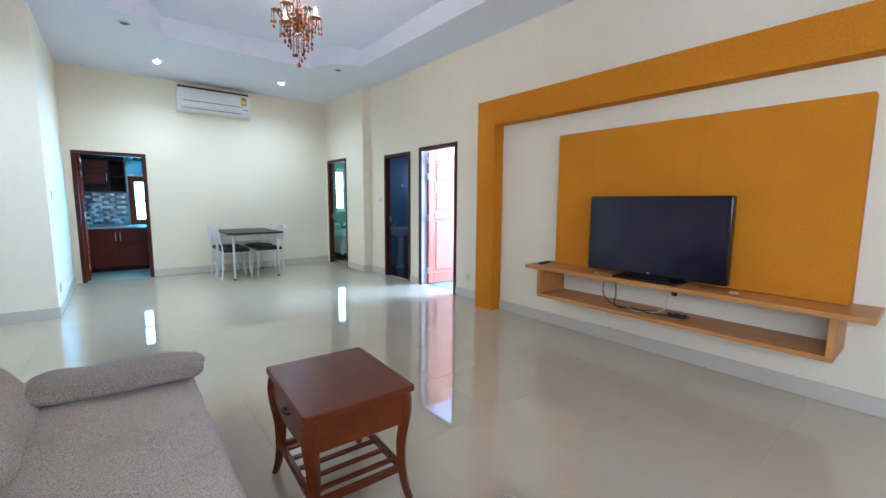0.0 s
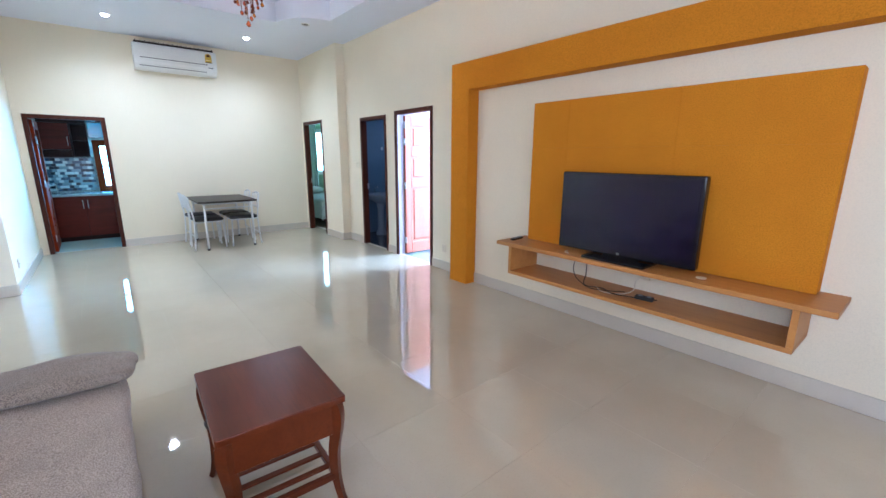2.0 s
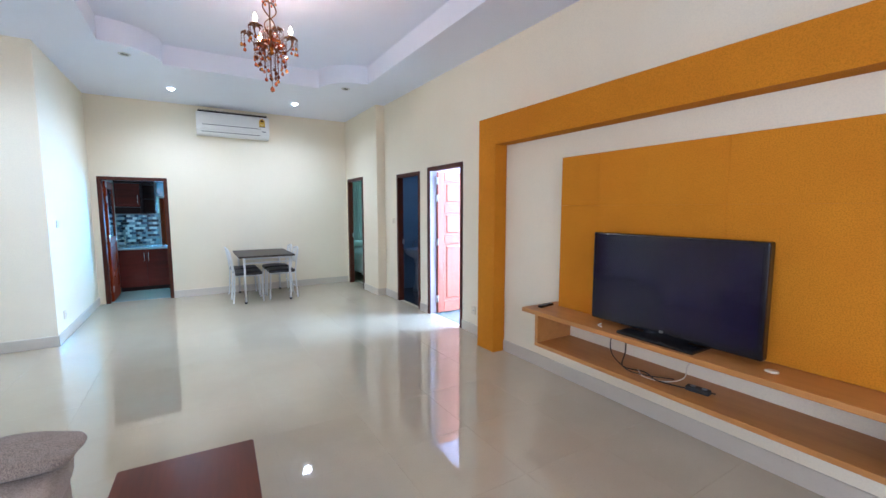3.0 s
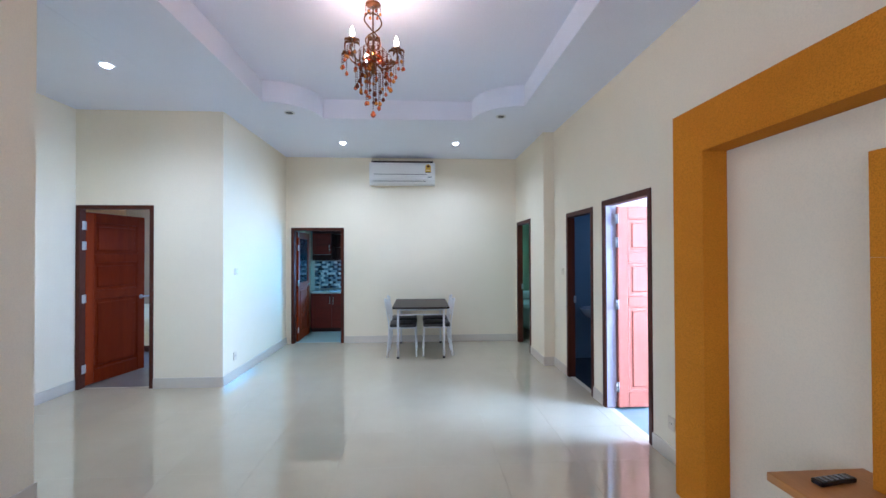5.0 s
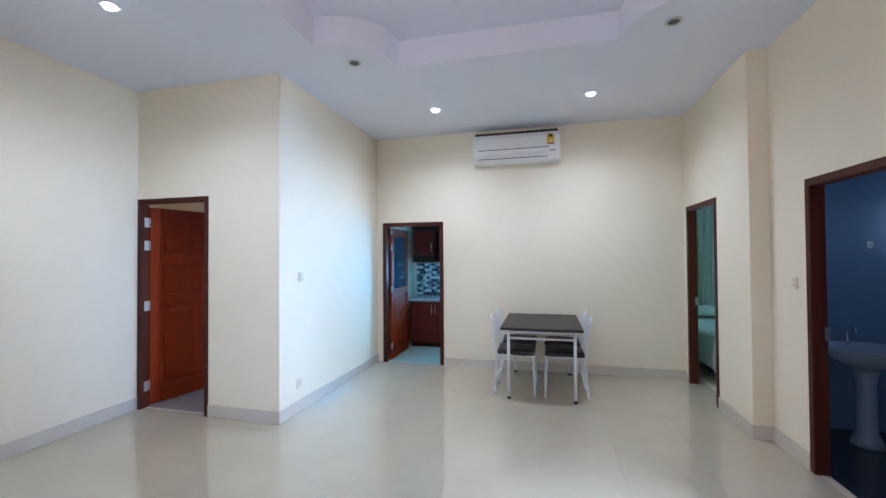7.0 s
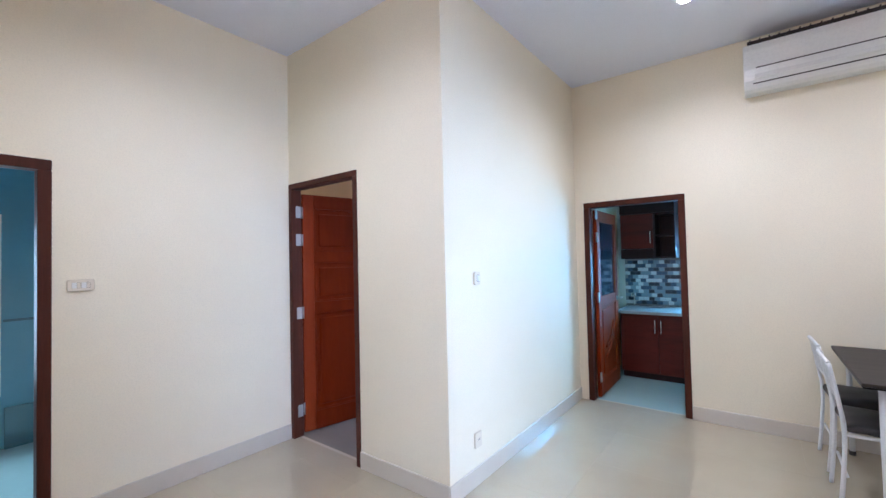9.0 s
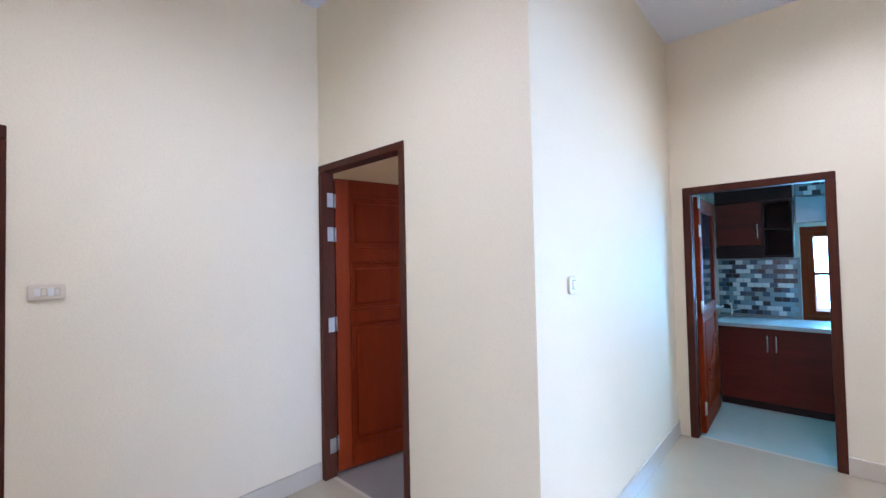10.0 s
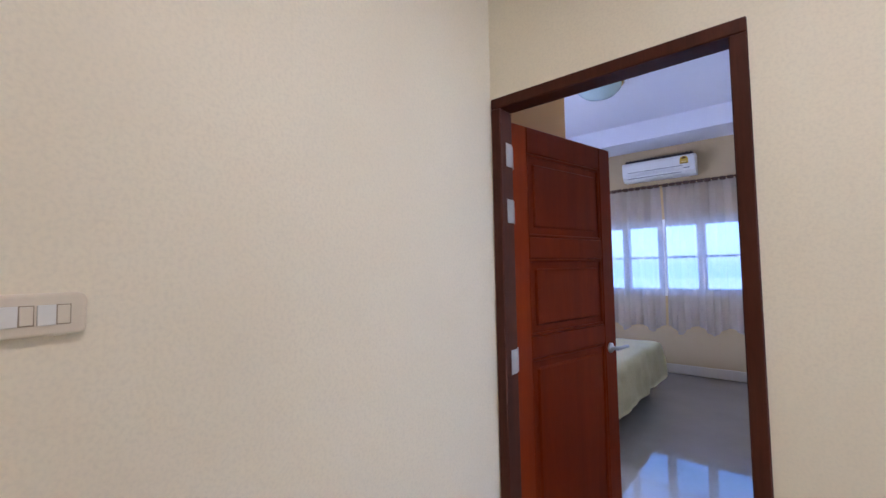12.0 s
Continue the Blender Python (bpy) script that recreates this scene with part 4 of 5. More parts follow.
    for i in range(6):
        b = 2 * math.pi * i / 6
        strand("s", 0.052 * math.cos(b), 0.052 * math.sin(b), -0.160, 4, 0.0125, 0.022, (AMBER, RUBY)[i % 2])


build_chandelier()


# ---------------------------------------------------------------- downlights
def build_downlight(x, y, lit, watts=36):
    ob = thing("downlight", pose(x, y, H), "round recessed ceiling downlight, " + ("switched on" if lit else "switched off"), "downlight", "ceiling downlights")
    part("trim_ring", lathe([(0.040, -0.001), (0.062, -0.001), (0.062, -0.006), (0.056, -0.010), (0.044, -0.008), (0.040, -0.001)], 28), WHITEP if lit else STEEL, ob)
    part("lens", lathe([(0, -0.030), (0.022, -0.027), (0.038, -0.017), (0.0435, -0.004), (0.041, -0.001), (0, -0.001)] if lit else [(0, -0.004), (0.041, -0.004), (0.041, -0.001), (0, -0.001)], 24), LEDLIT if lit else LENSOFF, ob, "glowing lens" if lit else "dark lens")
    if lit:
        d = bpy.data.lights.new("downlight_beam", "SPOT")
        d.energy, d.color, d.spot_size, d.spot_blend, d.shadow_soft_size = watts, (0.78, 0.93, 1.0), radians(160), 1.0, 0.06
        l = new("downlight_beam", d)
        l.location = (x, y, H - 0.05)


for x, y, lit, watts in ((0.527, 7.465, 1, 45), (2.256, 7.435, 1, 45), (-1.10, 4.96, 1, 46), (0.135, 6.15, 0, 0), (2.71, 6.165, 0, 0)):
    build_downlight(x, y, lit, watts)


# ---------------------------------------------------------------- air conditioners
def arch(x, r, z0, z1, y0, y1):
    """A flat plate with a round top."""
    bm = bmesh.new()
    rim = [(x - r, z0), (x + r, z0)] + [(x + r * math.cos(math.pi * k / 12), z1 - r + r * math.sin(math.pi * k / 12)) for k in range(13)]
    front, back = ([bm.verts.new((u, y, z)) for u, z in rim] for y in (y0, y1))
    bm.faces.new(front)
    bm.faces.new(back[::-1])
    for k in range(len(rim)):
        n = (k + 1) % len(rim)
        bm.faces.new((front[n], front[k], back[k], back[n]))
    bmesh.ops.recalc_face_normals(bm, faces=bm.faces)
    return bm


def build_ac(name, m, w, h, d):
    root = thing(name, m, "white split air conditioner mounted high on the wall", "air conditioner", "wall air conditioners")
    bm = bmesh.new()
    prof = [(0, 0), (0, h), (d * 0.72, h), (d * 0.93, h * 0.95), (d, h * 0.82), (d, h * 0.42), (d * 0.93, h * 0.20), (d * 0.70, 0.02), (d * 0.5, 0)]
    sides = []
    for x in (-w / 2, -w / 2 + 0.006, w / 2 - 0.006, w / 2):
        k = 0.985 if abs(x) > w / 2 - 0.001 else 1.0
        sides.append([bm.verts.new((x, -y * k, h / 2 + (z - h / 2) * k)) for y, z in prof])
    for a, b in zip(sides, sides[1:]):
        for i in range(len(prof)):
            j = (i + 1) % len(prof)
            bm.faces.new((a[i], a[j], b[j], b[i]))
    bm.faces.new(sides[0][::-1])
    bm.faces.new(sides[-1])
    bmesh.ops.recalc_face_normals(bm, faces=bm.faces)
    body = part("body", bm, WHITEP, root)
    part("front_seam", cube(-w / 2 + 0.08, w / 2 - 0.14, -d - 0.0015, -d + 0.004, h * 0.43, h * 0.452), SEAM, body, "thin dark seam")
    bm = cube(-w / 2 + 0.07, w / 2 - 0.17, -0.004, 0.004, -0.035, 0.035, bevel=0.003, seg=1)
    bmesh.ops.rotate(bm, matrix=Matrix.Rotation(radians(-17), 3, "X"), verts=bm.verts)
    bmesh.ops.translate(bm, vec=(0, -d * 0.955, h * 0.30), verts=bm.verts)
    part("louvre", bm, WHITEP, root)
    part("air_slot", cube(-w / 2 + 0.06, w / 2 - 0.16, -d * 0.86, -d * 0.80, h * 0.135, h * 0.155), SEAM, root, "dark air outlet slot")
    sx, sr, z0, z1 = w / 2 - 0.122, 0.048, h * 0.52, h * 0.90
    st = part("sticker", arch(sx, sr, z0, z1, -d - 0.003, -d + 0.002), GOLDP, root, "yellow arched energy label")
    part("sticker_bar", cube(sx - sr + 0.002, sx + sr - 0.002, -d - 0.0045, -d - 0.001, z0 + 0.002, z0 + h * 0.035), SEAM, st)
    part("sticker_bar", cube(sx - 0.030, sx + 0.030, -d - 0.0045, -d - 0.001, z0 + h * 0.10, z0 + h * 0.125), SHEET, st)
    part("sticker_bar", arch(sx, 0.026, z1 - h * 0.14, z1 - h * 0.035, -d - 0.0045, -d - 0.001), BRASS, st)
    # dark ribbed strip, added to stand in for the dark gap above the unit
    bm = cube(-w / 2 + 0.03, w / 2 - 0.03, -d * 0.72, -0.012, h - 0.004, h + 0.030)
    for k in range(18):
        x = -w / 2 + 0.05 + k * (w - 0.10) / 17
        box(bm, x - 0.004, x + 0.004, -d * 0.74, -0.014, h + 0.030, h + 0.040)
    part("intake_grille", bm, SEAM, root, "dark ribbed strip for the gap above the unit")
    part("display", cube(w / 2 - 0.13, w / 2 - 0.06, -d * 0.985 - 0.002, -d * 0.985 + 0.004, h * 0.30, h * 0.34), GREYP, root)
    return root


build_ac("air_conditioner", pose(1.400, YK, 2.782), 1.140, 0.382, 0.205)
build_ac("air_conditioner", pose(-2.63, 10.9, 2.605), 0.88, 0.26, 0.20)


# ---------------------------------------------------------------- dining set
def build_dining_table():
    root = thing("dining_table", pose(1.713, 7.83, 0), "white metal dining table with dark laminate top", "dining table")
    a, b = 0.43, 0.565
    part("tabletop", cube(-a, a, -b, b, 0.752, 0.772, bevel=0.006), TOPDARK, root, "dark brown laminate top")
    part("edge_band", cube(-a + 0.004, a - 0.004, -b + 0.004, b - 0.004, 0.744, 0.7515), BLACKP, root)
    for sx in (1, -1):
        for sy in (1, -1):
            leg = part("leg", sweep([(sx * (a - 0.085), sy * (b - 0.05), 0.02), (sx * (a - 0.085), sy * (b - 0.05), 0.745)], 0.0165, 10), WMETAL, root)
            part("foot_cap", lathe([(0, 0), (0.019, 0), (0.0195, 0.03), (0, 0.03)], 12, None, (sx * (a - 0.085), sy * (b - 0.05), 0)), RUBBER, leg, "black rubber foot")
    for sy in (1, -1):
        for z in (0.725, 0.655):
            part("crossbar", sweep([(-a + 0.085, sy * (b - 0.05), z), (a - 0.085, sy * (b - 0.05), z)], 0.011, 8), WMETAL, root)
    for sx in (1, -1):
        part("crossbar", sweep([(sx * (a - 0.085), -b + 0.05, 0.725), (sx * (a - 0.085), b - 0.05, 0.725)], 0.011, 8), WMETAL, root)


build_dining_table()


def build_chair(m):
    """A tube-frame chair facing +x."""
    root = thing("dining_chair", m, "white metal dining chair with black vinyl seat", "chair", "chairs round the dining table")
    w = 0.185
    part("seat", puffy(bmesh.new(), -0.20, 0.215, -0.20, 0.20, 0.445, 0.50, 0.025, 0.008, 9, 10), VINYL, root, "black padded vinyl seat")
    for s in (1, -1):
        part("back_leg", sweep(bent([(-0.235, s * w, 0.0), (-0.215, s * w, 0.22), (-0.205, s * w, 0.46), (-0.225, s * w, 0.63), (-0.258, s * (w - 0.01), 0.83)], 5), 0.0115, 8), WMETAL, root)
        leg = part("front_leg", sweep(bent([(0.215, s * w, 0.0), (0.205, s * w, 0.25), (0.195, s * (w - 0.01), 0.44)], 4), 0.0115, 8), WMETAL, root)
        part("seat_rail", sweep([(-0.205, s * w, 0.437), (0.195, s * w, 0.437)], 0.010, 8), WMETAL, root)
    part("seat_rail", sweep([(0.195, -w, 0.437), (0.195, w, 0.437)], 0.010, 8), WMETAL, root)
    part("top_rail", sweep(bent([(-0.258, -w + 0.01, 0.83), (-0.276, -0.09, 0.852), (-0.28, 0, 0.857), (-0.276, 0.09, 0.852), (-0.258, w - 0.01, 0.83)], 5), 0.0115, 8), WMETAL, root)
    part("back_rail", sweep([(-0.220, -w, 0.62), (-0.220, w, 0.62)], 0.009, 8), WMETAL, root)
    for k in (-0.09, 0.0, 0.09):
        part("back_slat", sweep(bent([(-0.220, k, 0.62), (-0.243, k * 1.15, 0.74), (-0.276, k, 0.852)], 5), 0.007, 6), WMETAL, root)
    part("stretcher", sweep([(-0.20, -w, 0.20), (-0.20, w, 0.20)], 0.008, 6), WMETAL, root)
    return root


chair = build_chair(pose(1.43, 7.60, 0))
copy_thing(chair, pose(1.43, 8.14, 0, 0, 0, 2))
copy_thing(chair, pose(1.965, 7.62, 0, 0, 0, 180))
copy_thing(chair, pose(1.965, 8.15, 0, 0, 0, 179))


# ---------------------------------------------------------------- switches and sockets
def build_switch(name, m, w, h, rockers, mat, label):
    """On a wall; local x along the wall, -y out of it."""
    root = thing(name, m, label, "switch")
    bm = cube(-w / 2, w / 2, -0.014, 0.001, -h / 2, h / 2)
    bmesh.ops.bevel(bm, geom=[e for e in bm.edges if abs(e.verts[0].co.y - e.verts[1].co.y) > 0.01], offset=0.018, segments=6, profile=0.5, affect="EDGES")
    bmesh.ops.bevel(bm, geom=[e for e in bm.edges if all(v.co.y < -0.013 for v in e.verts)], offset=0.004, segments=2, profile=0.5, affect="EDGES")
    part("plate", bm, mat, root)
    for u in rockers:
        part("rocker", cube(u - 0.014, u + 0.014, -0.0185, -0.010, -h * 0.22, h * 0.22, bevel=0.003, seg=2), WHITEP if mat is BEIGEP else mat, root)
        part("rocker_surround", cube(u - 0.0175, u + 0.0175, -0.0150, -0.0115, -h * 0.265, h * 0.265, bevel=0.001, seg=1), SURROUND, root, "dark beige gap round the rocker")
    return root


def build_double_switch(m):
    """Two rockers side by side; each has a glossy raised half, whitened for its reflection, and a lower half."""
    root = thing("light_switch", m, "beige wall plate with two rocker switches", "switch")
    w, h = 0.126, 0.070
    bm = cube(-w / 2, w / 2, -0.013, 0.001, -h / 2, h / 2)
    bmesh.ops.bevel(bm, geom=[e for e in bm.edges if abs(e.verts[0].co.y - e.verts[1].co.y) > 0.01], offset=0.012, segments=6, profile=0.5, affect="EDGES")
    bmesh.ops.bevel(bm, geom=[e for e in bm.edges if all(v.co.y < -0.012 for v in e.verts)], offset=0.006, segments=3, profile=0.5, affect="EDGES")
    part("plate", bm, BEIGEP, root)
    for u in (-0.022, 0.022):
        bm = cube(u - 0.0205, u + 0.002, -0.0165, -0.010, -0.0165, 0.0165, bevel=0.001, seg=1)
        for v in bm.verts:
            if v.co.x < u - 0.01 and v.co.y < -0.014:
                v.co.y -= 0.003
        # white on this half paints in a window reflected by the rocker
        rocker = part("rocker", bm, GLINTP, root, "glossy rocker half, white for its reflection")
        part("rocker_gap", cube(u + 0.0022, u + 0.0205, -0.0140, -0.0120, -0.0165, 0.0165), SURROUND, root, "dark gap round the rocker")
        part("rocker_half", cube(u + 0.0038, u + 0.0192, -0.0150, -0.0122, -0.0150, 0.0150, bevel=0.0008, seg=1), BEIGEP, rocker)


build_double_switch(pose(XA, 4.789, 1.379, 0, 0, 90))
build_switch("light_switch", pose(XC, 6.495, 1.352, 0, 0, 90), 0.072, 0.088, (0.006,), BEIGEP, "beige single light switch on the wall")
build_switch("light_switch", pose(XR, 6.46, 1.33, 0, 0, -90), 0.072, 0.09, (0.0,), WALL, "cream light switch beside the bathroom doorway")


def build_socket(m, label):
    root = thing("wall_socket", m, label, "socket")
    part("plate", cube(-0.04, 0.04, -0.012, 0.001, -0.05, 0.05, bevel=0.005, seg=3), BEIGEP, root)
    for s in (-1, 1):
        part("slot", cube(s * 0.009 - 0.0015, s * 0.009 + 0.0015, -0.0128, -0.011, -0.008, 0.008), RUBBER, root)


build_socket(pose(XC, 6.465, 0.29, 0, 0, 90), "small cream wall socket near the floor")
build_socket(pose(XR, 4.13, 0.29, 0, 0, -90), "small cream wall socket near the ochre surround")


# ---------------------------------------------------------------- kitchen
def cabinet(name, x0, x1, y0, y1, z0, z1, doors, label, handles, mat=MAHOG, open_front=False):
    root = thing(name, pose((x0 + x1) / 2, (y0 + y1) / 2, z0), label, "cabinet", "kitchen cabinets")
    cx, cy = (x0 + x1) / 2, (y0 + y1) / 2
    a, b, h = (x1 - x0) / 2 - 0.001, (y1 - y0) / 2, z1 - z0
    if open_front:
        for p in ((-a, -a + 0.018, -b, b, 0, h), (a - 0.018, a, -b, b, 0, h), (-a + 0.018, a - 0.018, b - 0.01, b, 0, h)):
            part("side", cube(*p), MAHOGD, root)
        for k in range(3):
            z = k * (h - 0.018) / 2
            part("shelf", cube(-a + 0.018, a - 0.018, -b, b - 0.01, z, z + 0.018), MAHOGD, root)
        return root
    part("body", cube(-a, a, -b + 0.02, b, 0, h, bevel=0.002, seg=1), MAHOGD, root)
    w = 2 * a / doors
    for k in range(doors):
        u0, u1 = -a + k * w + 0.002, -a + (k + 1) * w - 0.002
        d = part("door", cube(u0, u1, -b, -b + 0.018, 0.004, h - 0.004, bevel=0.002, seg=1), mat, root)
        hx = (u1 - 0.03) if handles[k] > 0 else (u0 + 0.03)
        zh = h - 0.14 if z0 < 1 else 0.14
        bm = sweep(bent([(hx, -b, zh - 0.075), (hx, -b - 0.028, zh - 0.068), (hx, -b - 0.03, zh), (hx, -b - 0.028, zh + 0.068), (hx, -b, zh + 0.075)], 4), 0.006, 8)
        part("handle", bm, CHROME, d, "chrome bar handle")
    return root


cabinet("base_cabinet", -0.50, 0.34, 9.53, 10.07, 0.07, 0.772, 2, "mahogany kitchen base cabinet with chrome bar handles", (1, -1))
cabinet("base_cabinet", 0.34, 1.18, 9.53, 10.07, 0.07, 0.772, 2, "mahogany kitchen base cabinet with chrome bar handles", (1, -1))
cabinet("base_cabinet", 1.18, 2.58, 9.53, 10.07, 0.07, 0.772, 2, "mahogany kitchen base cabinet with chrome bar handles", (1, -1))
solid("plinth", cube(-0.49, 2.58, 9.57, 10.07, -0.003, 0.068), MAHOGD, "dark recessed plinth under the kitchen cabinets", "plinth")
solid("worktop", cube(-0.53, 2.58, 9.49, 10.075, 0.774, 0.812, bevel=0.006), COUNTER, "pale grey speckled kitchen worktop", "worktop")
cabinet("wall_cabinet", -0.52, -0.135, 9.74, 10.07, 1.56, 2.0, 1, "mahogany kitchen wall cabinet with a bar handle", (1,))
cabinet("wall_cabinet", -0.135, 0.10, 9.74, 10.07, 1.44, 2.0, 1, "dark open-shelved kitchen wall cabinet", (1,), open_front=True)
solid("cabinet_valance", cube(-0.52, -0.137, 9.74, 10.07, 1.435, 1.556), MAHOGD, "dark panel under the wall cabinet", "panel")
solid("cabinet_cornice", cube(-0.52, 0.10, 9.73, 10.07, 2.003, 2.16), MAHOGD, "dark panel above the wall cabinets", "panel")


solid("window_valance", cube(0.112, 1.2, 10.04, 10.078, 1.78, 2.04, bevel=0.004), TEAL, "pale blue-grey blind box above the kitchen window", "blind box")


def build_tap():
    root = thing("kitchen_tap", pose(-0.44, 10.03, 0.813), "chrome kitchen tap above the worktop", "tap")
    part("spout", sweep(bent([(0, 0, 0), (0, 0, 0.12), (0, -0.04, 0.17), (0, -0.12, 0.165), (0, -0.15, 0.13)], 6), 0.010, 8), CHROME, root)
    part("lever", sweep(bent([(0.0, -0.01, 0.05), (0.04, -0.03, 0.07), (0.08, -0.04, 0.075)], 4), 0.006, 6), CHROME, root)


build_tap()


# ---------------------------------------------------------------- bedroom
def build_bed(name, m, w, l, quilt, frame_mat, label, top=0.55, pillows=True):
    """Head at +y, origin at the floor in the middle."""
    root = thing(name, m, label, "bed")
    part("bed_frame", cube(-w / 2 + 0.03, w / 2 - 0.03, -l / 2 + 0.04, l / 2, 0.08, 0.28, bevel=0.01), frame_mat, root)
    part("mattress", puffy(bmesh.new(), -w / 2 + 0.01, w / 2 - 0.01, -l / 2, l / 2, 0.26, top - 0.03, 0.06, 0.01, 3, 14), LINEN, root)
    bm = bmesh.new()
    nx, ny = 44, 52
    grid = []
    for i in range(nx + 1):
        row = []
        for j in range(ny + 1):
            u, v = -w / 2 - 0.43 + (w + 0.86) * i / nx, -l / 2 - 0.43 + (l * 0.97 + 0.43) * j / ny
            ex, ey = max(0, abs(u) - w / 2), max(0, -l / 2 - v)
            e = min(0.45, math.hypot(ex, ey))
            x = max(-w / 2, min(w / 2, u)) + math.copysign(min(ex, 0.05) + 0.10 * ex, u)
            y = max(-l / 2, v) - (min(ey, 0.05) + 0.10 * ey)
            ripple = noise.noise(Vector((u * 6, v * 6, 1.0))) * 0.03
            z = top - max(0, e - 0.02) * 0.98 + noise.noise(Vector((u * 3.2, v * 3.2, 0))) * 0.022
            if e > 0.05:
                x += math.copysign(ripple, u) if ex else 0
                y -= ripple if ey else 0
            row.append(bm.verts.new((x, y, max(0.10, z))))
        grid.append(row)
    for i in range(nx):
        for j in range(ny):
            f = bm.faces.new((grid[i][j], grid[i + 1][j], grid[i + 1][j + 1], grid[i][j + 1]))
            f.smooth = True
    bmesh.ops.solidify(bm, geom=bm.faces[:], thickness=-0.02)
    bmesh.ops.recalc_face_normals(bm, faces=bm.faces)
    part("quilt", bm, quilt, root, "rumpled quilt hanging over the edge")
    if pillows:
        for s in (-1, 1):
            part("pillow", puffy(bmesh.new(), s * w / 4 - 0.28, s * w / 4 + 0.28, l / 2 - 0.44, l / 2 - 0.06, top + 0.01, top + 0.15, 0.06, 0.03, 4 + s, 12), LINEN, root)
    for sx in (1, -1):
        for sy in (1, -1):
            part("leg", cube(sx * (w / 2 - 0.12) - 0.03, sx * (w / 2 - 0.12) + 0.03, sy * (l / 2 - 0.15) - 0.03, sy * (l / 2 - 0.15) + 0.03, 0, 0.085), frame_mat, root)
    return root


build_bed("double_bed", pose(-3.54, 8.98, 0, 0, 0, 90), 2.05, 1.92, SHEET, FRAME, "double bed with a rumpled cream quilt")
build_bed("double_bed", pose(4.55, 9.40, 0, 0, 0, 0), 1.5, 1.95, LINEN, FRAME, "double bed with pale linen in the guest room", 0.56)


def build_curtain(m, w, h, folds, seed, mat=CURTAIN, heading=True, swag=0.0, name="curtain", label="sheer lilac-white curtain drawn across the window"):
    """Hangs from its local origin along +x, downwards."""
    root = thing(name, m, label, "curtain", "window curtains")
    bm = bmesh.new()
    nx, nz = folds * 8, 14
    grid = []
    for i in range(nx + 1):
        u = i / nx
        row = []
        for j in range(nz + 1):
            v = j / nz
            amp = 0.022 + 0.012 * v
            ph = 2 * math.pi * folds * u + noise.noise(Vector((u * 6 + seed, v * 1.2, 0))) * 1.3
            row.append(bm.verts.new((u * w + 0.012 * math.sin(ph * 2 + v), -0.04 + amp * math.sin(ph), -v * h * (1.0 - swag * abs(math.sin(3.1 * math.pi * u + seed)) * v ** 3) + (0.02 * noise.noise(Vector((u * 5, seed, 2))) if j == nz else 0))))
        grid.append(row)
    for i in range(nx):
        for j in range(nz):
            f = bm.faces.new((grid[i][j], grid[i + 1][j], grid[i + 1][j + 1], grid[i][j + 1]))
            f.smooth = True
    part("drape", bm, mat, root)
    if heading:
        bm = bmesh.new()
        for i in range(folds * 2):
            u = (i + 0.5) / (folds * 2)
            box(bm, u * w - w / folds / 5, u * w + w / folds / 5, -0.075, -0.010, -0.012, 0.030, bevel=0.008)
        part("heading", bm, BROWNC, root, "brown gathered heading")
    return root


build_curtain(pose(-3.75, 10.86, 2.50), 1.12, 1.98, 7, 1, swag=0.06)
build_curtain(pose(-2.60, 10.86, 2.50), 1.12, 1.98, 7, 5, swag=0.06)
pole = thing("curtain_rod", pose(-2.6, 10.82, 2.52), "thin brown curtain rod above the bedroom window", "curtain rod")
part("rod", sweep([(-1.25, 0, 0), (1.2, 0, 0)], 0.010, 8), BRASS, pole)
for k in (-1.2, 0.0, 1.15):
    part("bracket", cube(k - 0.01, k + 0.01, 0, 0.08, -0.01, 0.01), BRASS, pole)
build_curtain(pose(4.22, 10.46, 2.4), 0.32, 2.1, 5, 3, LINEN, False, 0.0, "curtain", "pale curtain beside the guest room window")
build_curtain(pose(-4.15, 10.84, 2.50), 0.38, 2.3, 4, 8, BROWNC, False, 0.0, "curtain", "dark brown curtain gathered beside the window")

dome = thing("ceiling_lamp", pose(-2.73, 8.82, 3.27), "glass dome ceiling lamp with a brass rim", "ceiling lamp")
part("rim", lathe([(0.10, 0.02), (0.22, 0.02), (0.235, -0.02), (0.215, -0.035), (0.10, -0.02), (0.10, 0.02)], 30), GILT, dome, "polished brass rim")
part("shade", lathe([(0.213, -0.026), (0.20, -0.07), (0.15, -0.115), (0.06, -0.145), (0, -0.15)], 30), FROST, dome, "ribbed glass bowl")


# ---------------------------------------------------------------- bathrooms
basin = thing("pedestal_basin", pose(4.30, 6.93, -0.02), "white pedestal wash basin in the bathroom", "wash basin")
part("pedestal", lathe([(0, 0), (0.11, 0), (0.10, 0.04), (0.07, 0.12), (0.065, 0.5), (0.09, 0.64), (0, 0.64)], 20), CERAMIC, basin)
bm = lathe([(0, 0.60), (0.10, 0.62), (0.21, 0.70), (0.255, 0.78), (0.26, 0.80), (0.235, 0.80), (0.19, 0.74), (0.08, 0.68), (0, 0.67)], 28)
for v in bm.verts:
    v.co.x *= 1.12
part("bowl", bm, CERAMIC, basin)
part("tap", sweep(bent([(0, 0.20, 0.78), (0, 0.20, 0.90), (0, 0.13, 0.93), (0, 0.09, 0.90)], 5), 0.012, 8), CHROME, basin)
hook = thing("wall_hook", pose(4.55, 7.25, 1.62), "small dark hook on the bathroom wall", "hook")
part("plate", cube(-0.02, 0.02, -0.006, 0.0, -0.03, 0.03, bevel=0.002, seg=1), STEEL, hook)
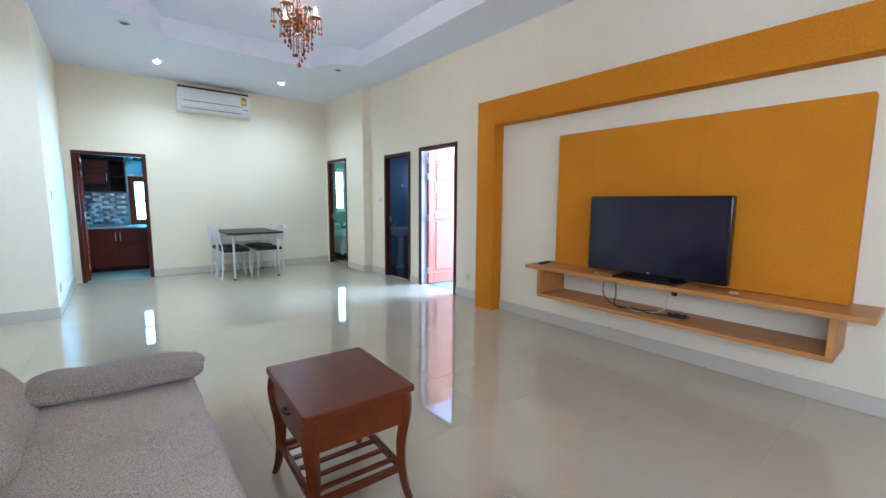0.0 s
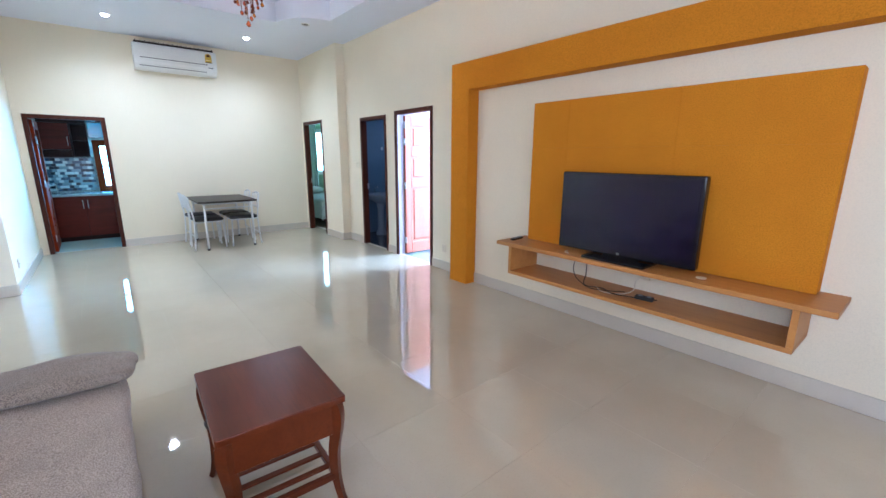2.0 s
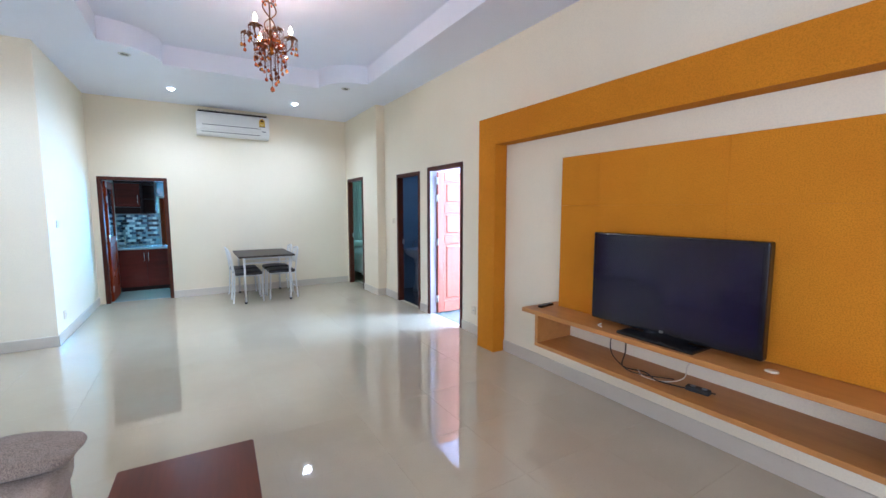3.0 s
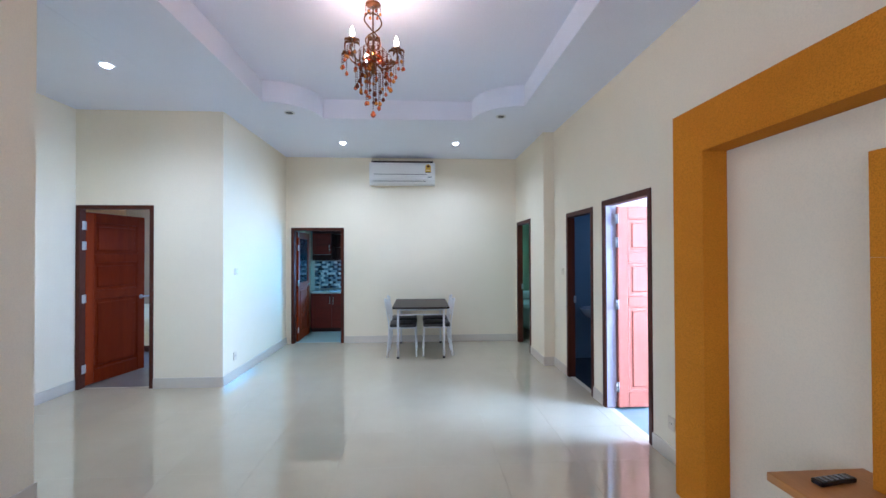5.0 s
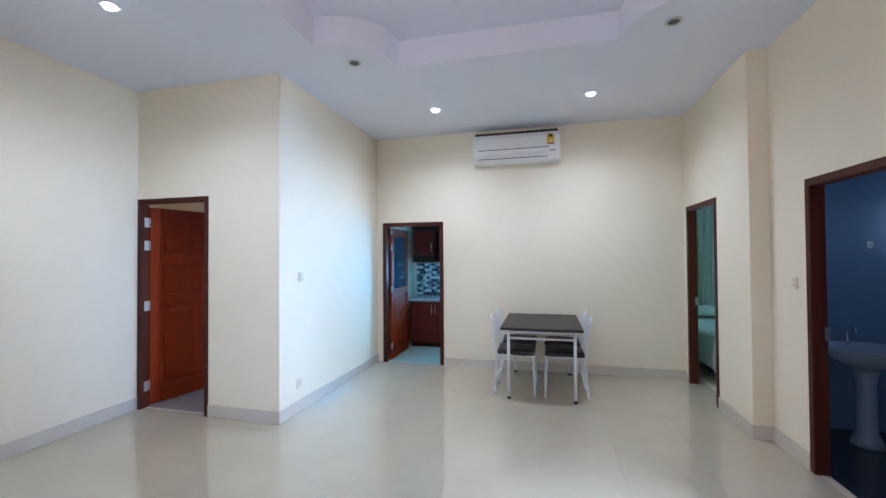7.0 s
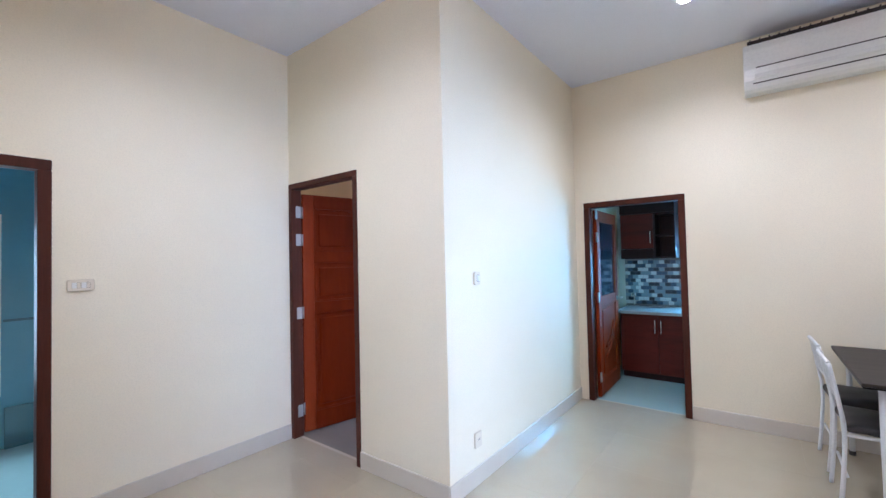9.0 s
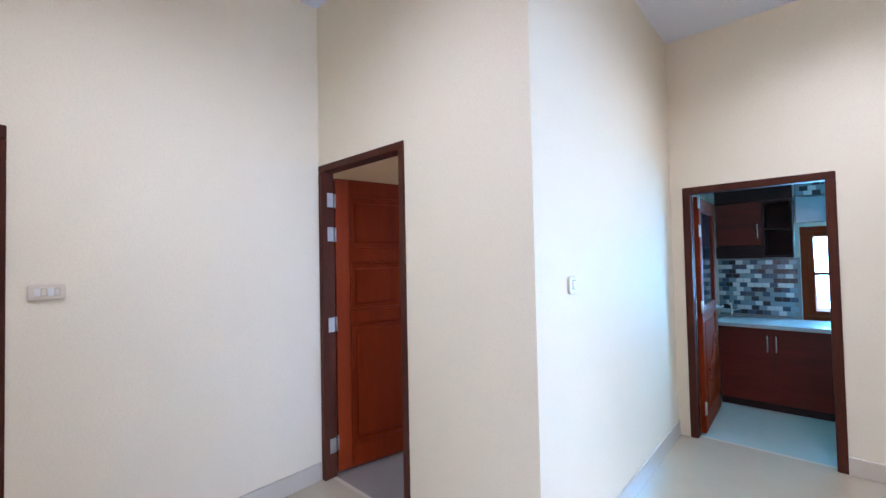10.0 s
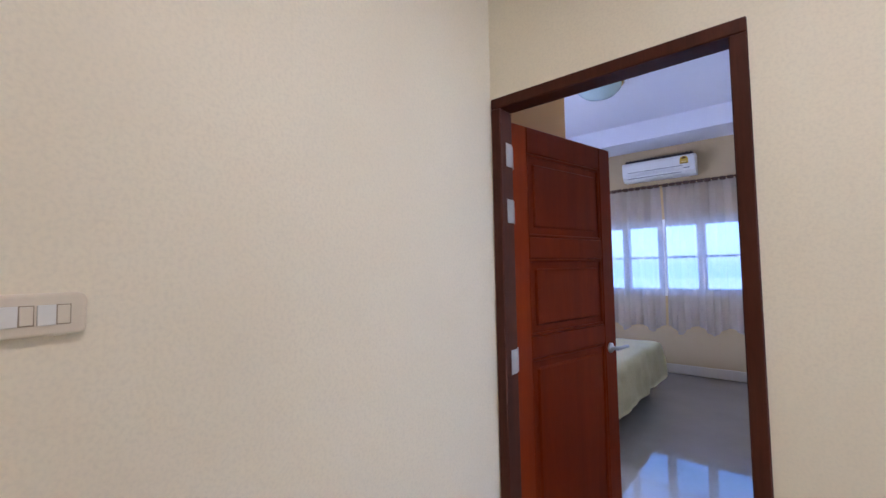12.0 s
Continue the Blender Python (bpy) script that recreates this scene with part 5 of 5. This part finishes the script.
part("peg", sweep(bent([(0, -0.005, 0.0), (0, -0.03, -0.01), (0, -0.035, 0.02)], 4), 0.005, 6), STEEL, hook)
bin_ = thing("laundry_basket", pose(4.72, 6.75, -0.02), "dark laundry basket beside the basin", "basket")
part("tub", lathe([(0, 0), (0.16, 0), (0.20, 0.52), (0.205, 0.54), (0.185, 0.54), (0.15, 0.02), (0, 0.02)], 24), RUBBER, bin_)
part("clothes", puffy(bmesh.new(), -0.15, 0.15, -0.15, 0.15, 0.40, 0.60, 0.07, 0.04, 11, 12), VINYL, bin_, "dark crumpled clothes")


# ---------------------------------------------------------------- tiles
def lay_tiles(parent, x0, x1, y0, y1, ax, ay, s, gap, mat, cache, z=0.0):
    i0, i1 = math.floor((x0 - ax) / s), math.ceil((x1 - ax) / s)
    j0, j1 = math.floor((y0 - ay) / s), math.ceil((y1 - ay) / s)
    for i in range(i0, i1):
        for j in range(j0, j1):
            a, b = max(x0, ax + i * s + gap), min(x1, ax + (i + 1) * s - gap)
            c, d = max(y0, ay + j * s + gap), min(y1, ay + (j + 1) * s - gap)
            if b - a < 0.01 or d - c < 0.01:
                continue
            key = (round(b - a, 3), round(d - c, 3), mat.name)
            if key not in cache:
                bm = cube(-(b - a) / 2, (b - a) / 2, -(d - c) / 2, (d - c) / 2, -0.010, 0.0, bevel=0.0003, seg=1)
                me = bpy.data.meshes.new("tile")
                bm.to_mesh(me)
                bm.free()
                me.materials.append(mat)
                cache[key] = me
            shared("tile", cache[key], parent, ((a + b) / 2, (c + d) / 2, z))


bm = bmesh.new()
box(bm, XL - T, XR + T, YB - T, YK + T, -0.06, -0.0015)
box(bm, XA - T, XL - T, YA - T, YD + T, -0.06, -0.0015)
floor = solid("floor", bm, GROUT, "polished cream tiled floor", "floor", kind="structure")
CACHE = {}
lay_tiles(floor, XL, XR + 0.02, YB, YK + 0.05, 2.285, 0.59, 0.6, 0.0004, FLOOR, CACHE)
lay_tiles(floor, XA - 0.02, XL, YA, YD + 0.05, 2.285, 0.59, 0.6, 0.0004, FLOOR, CACHE)


def mosaic_tiles():
    """Staggered glass mosaic between worktop and wall cabinets."""
    bm = cube(-0.555, 0.136, 10.0715, 10.0795, 0.814, 1.436)
    box(bm, 0.112, 1.2, 10.0715, 10.0795, 2.045, 2.25)
    back = solid("splashback", bm, GREYP, "glass mosaic splashback in greys and black", "splashback", kind="structure")
    meshes = []
    for m in MOSAIC:
        me = bpy.data.meshes.new("tile")
        bm = cube(-0.0305, 0.0305, -0.004, 0.004, -0.0225, 0.0225, bevel=0.002, seg=1)
        bm.to_mesh(me)
        bm.free()
        me.materials.append(m)
        meshes.append(me)
    rng = random.Random(4)
    for row in range(12):
        z = 0.838 + row * 0.048 + 0.0228
        for col in range(10):
            x = -0.523 + col * 0.0635 + (0.0317 if row % 2 else 0)
            shared("tile", meshes[(col * 3 + row * 2 + rng.choice((0, 0, 1, 2))) % 4], back, (x, 10.0705, z))
    for row in range(4):
        for col in range(15):
            shared("tile", rng.choice(meshes), back, (0.15 + col * 0.0635 + (0.0317 if row % 2 else 0), 10.0705, 2.075 + row * 0.048))


mosaic_tiles()
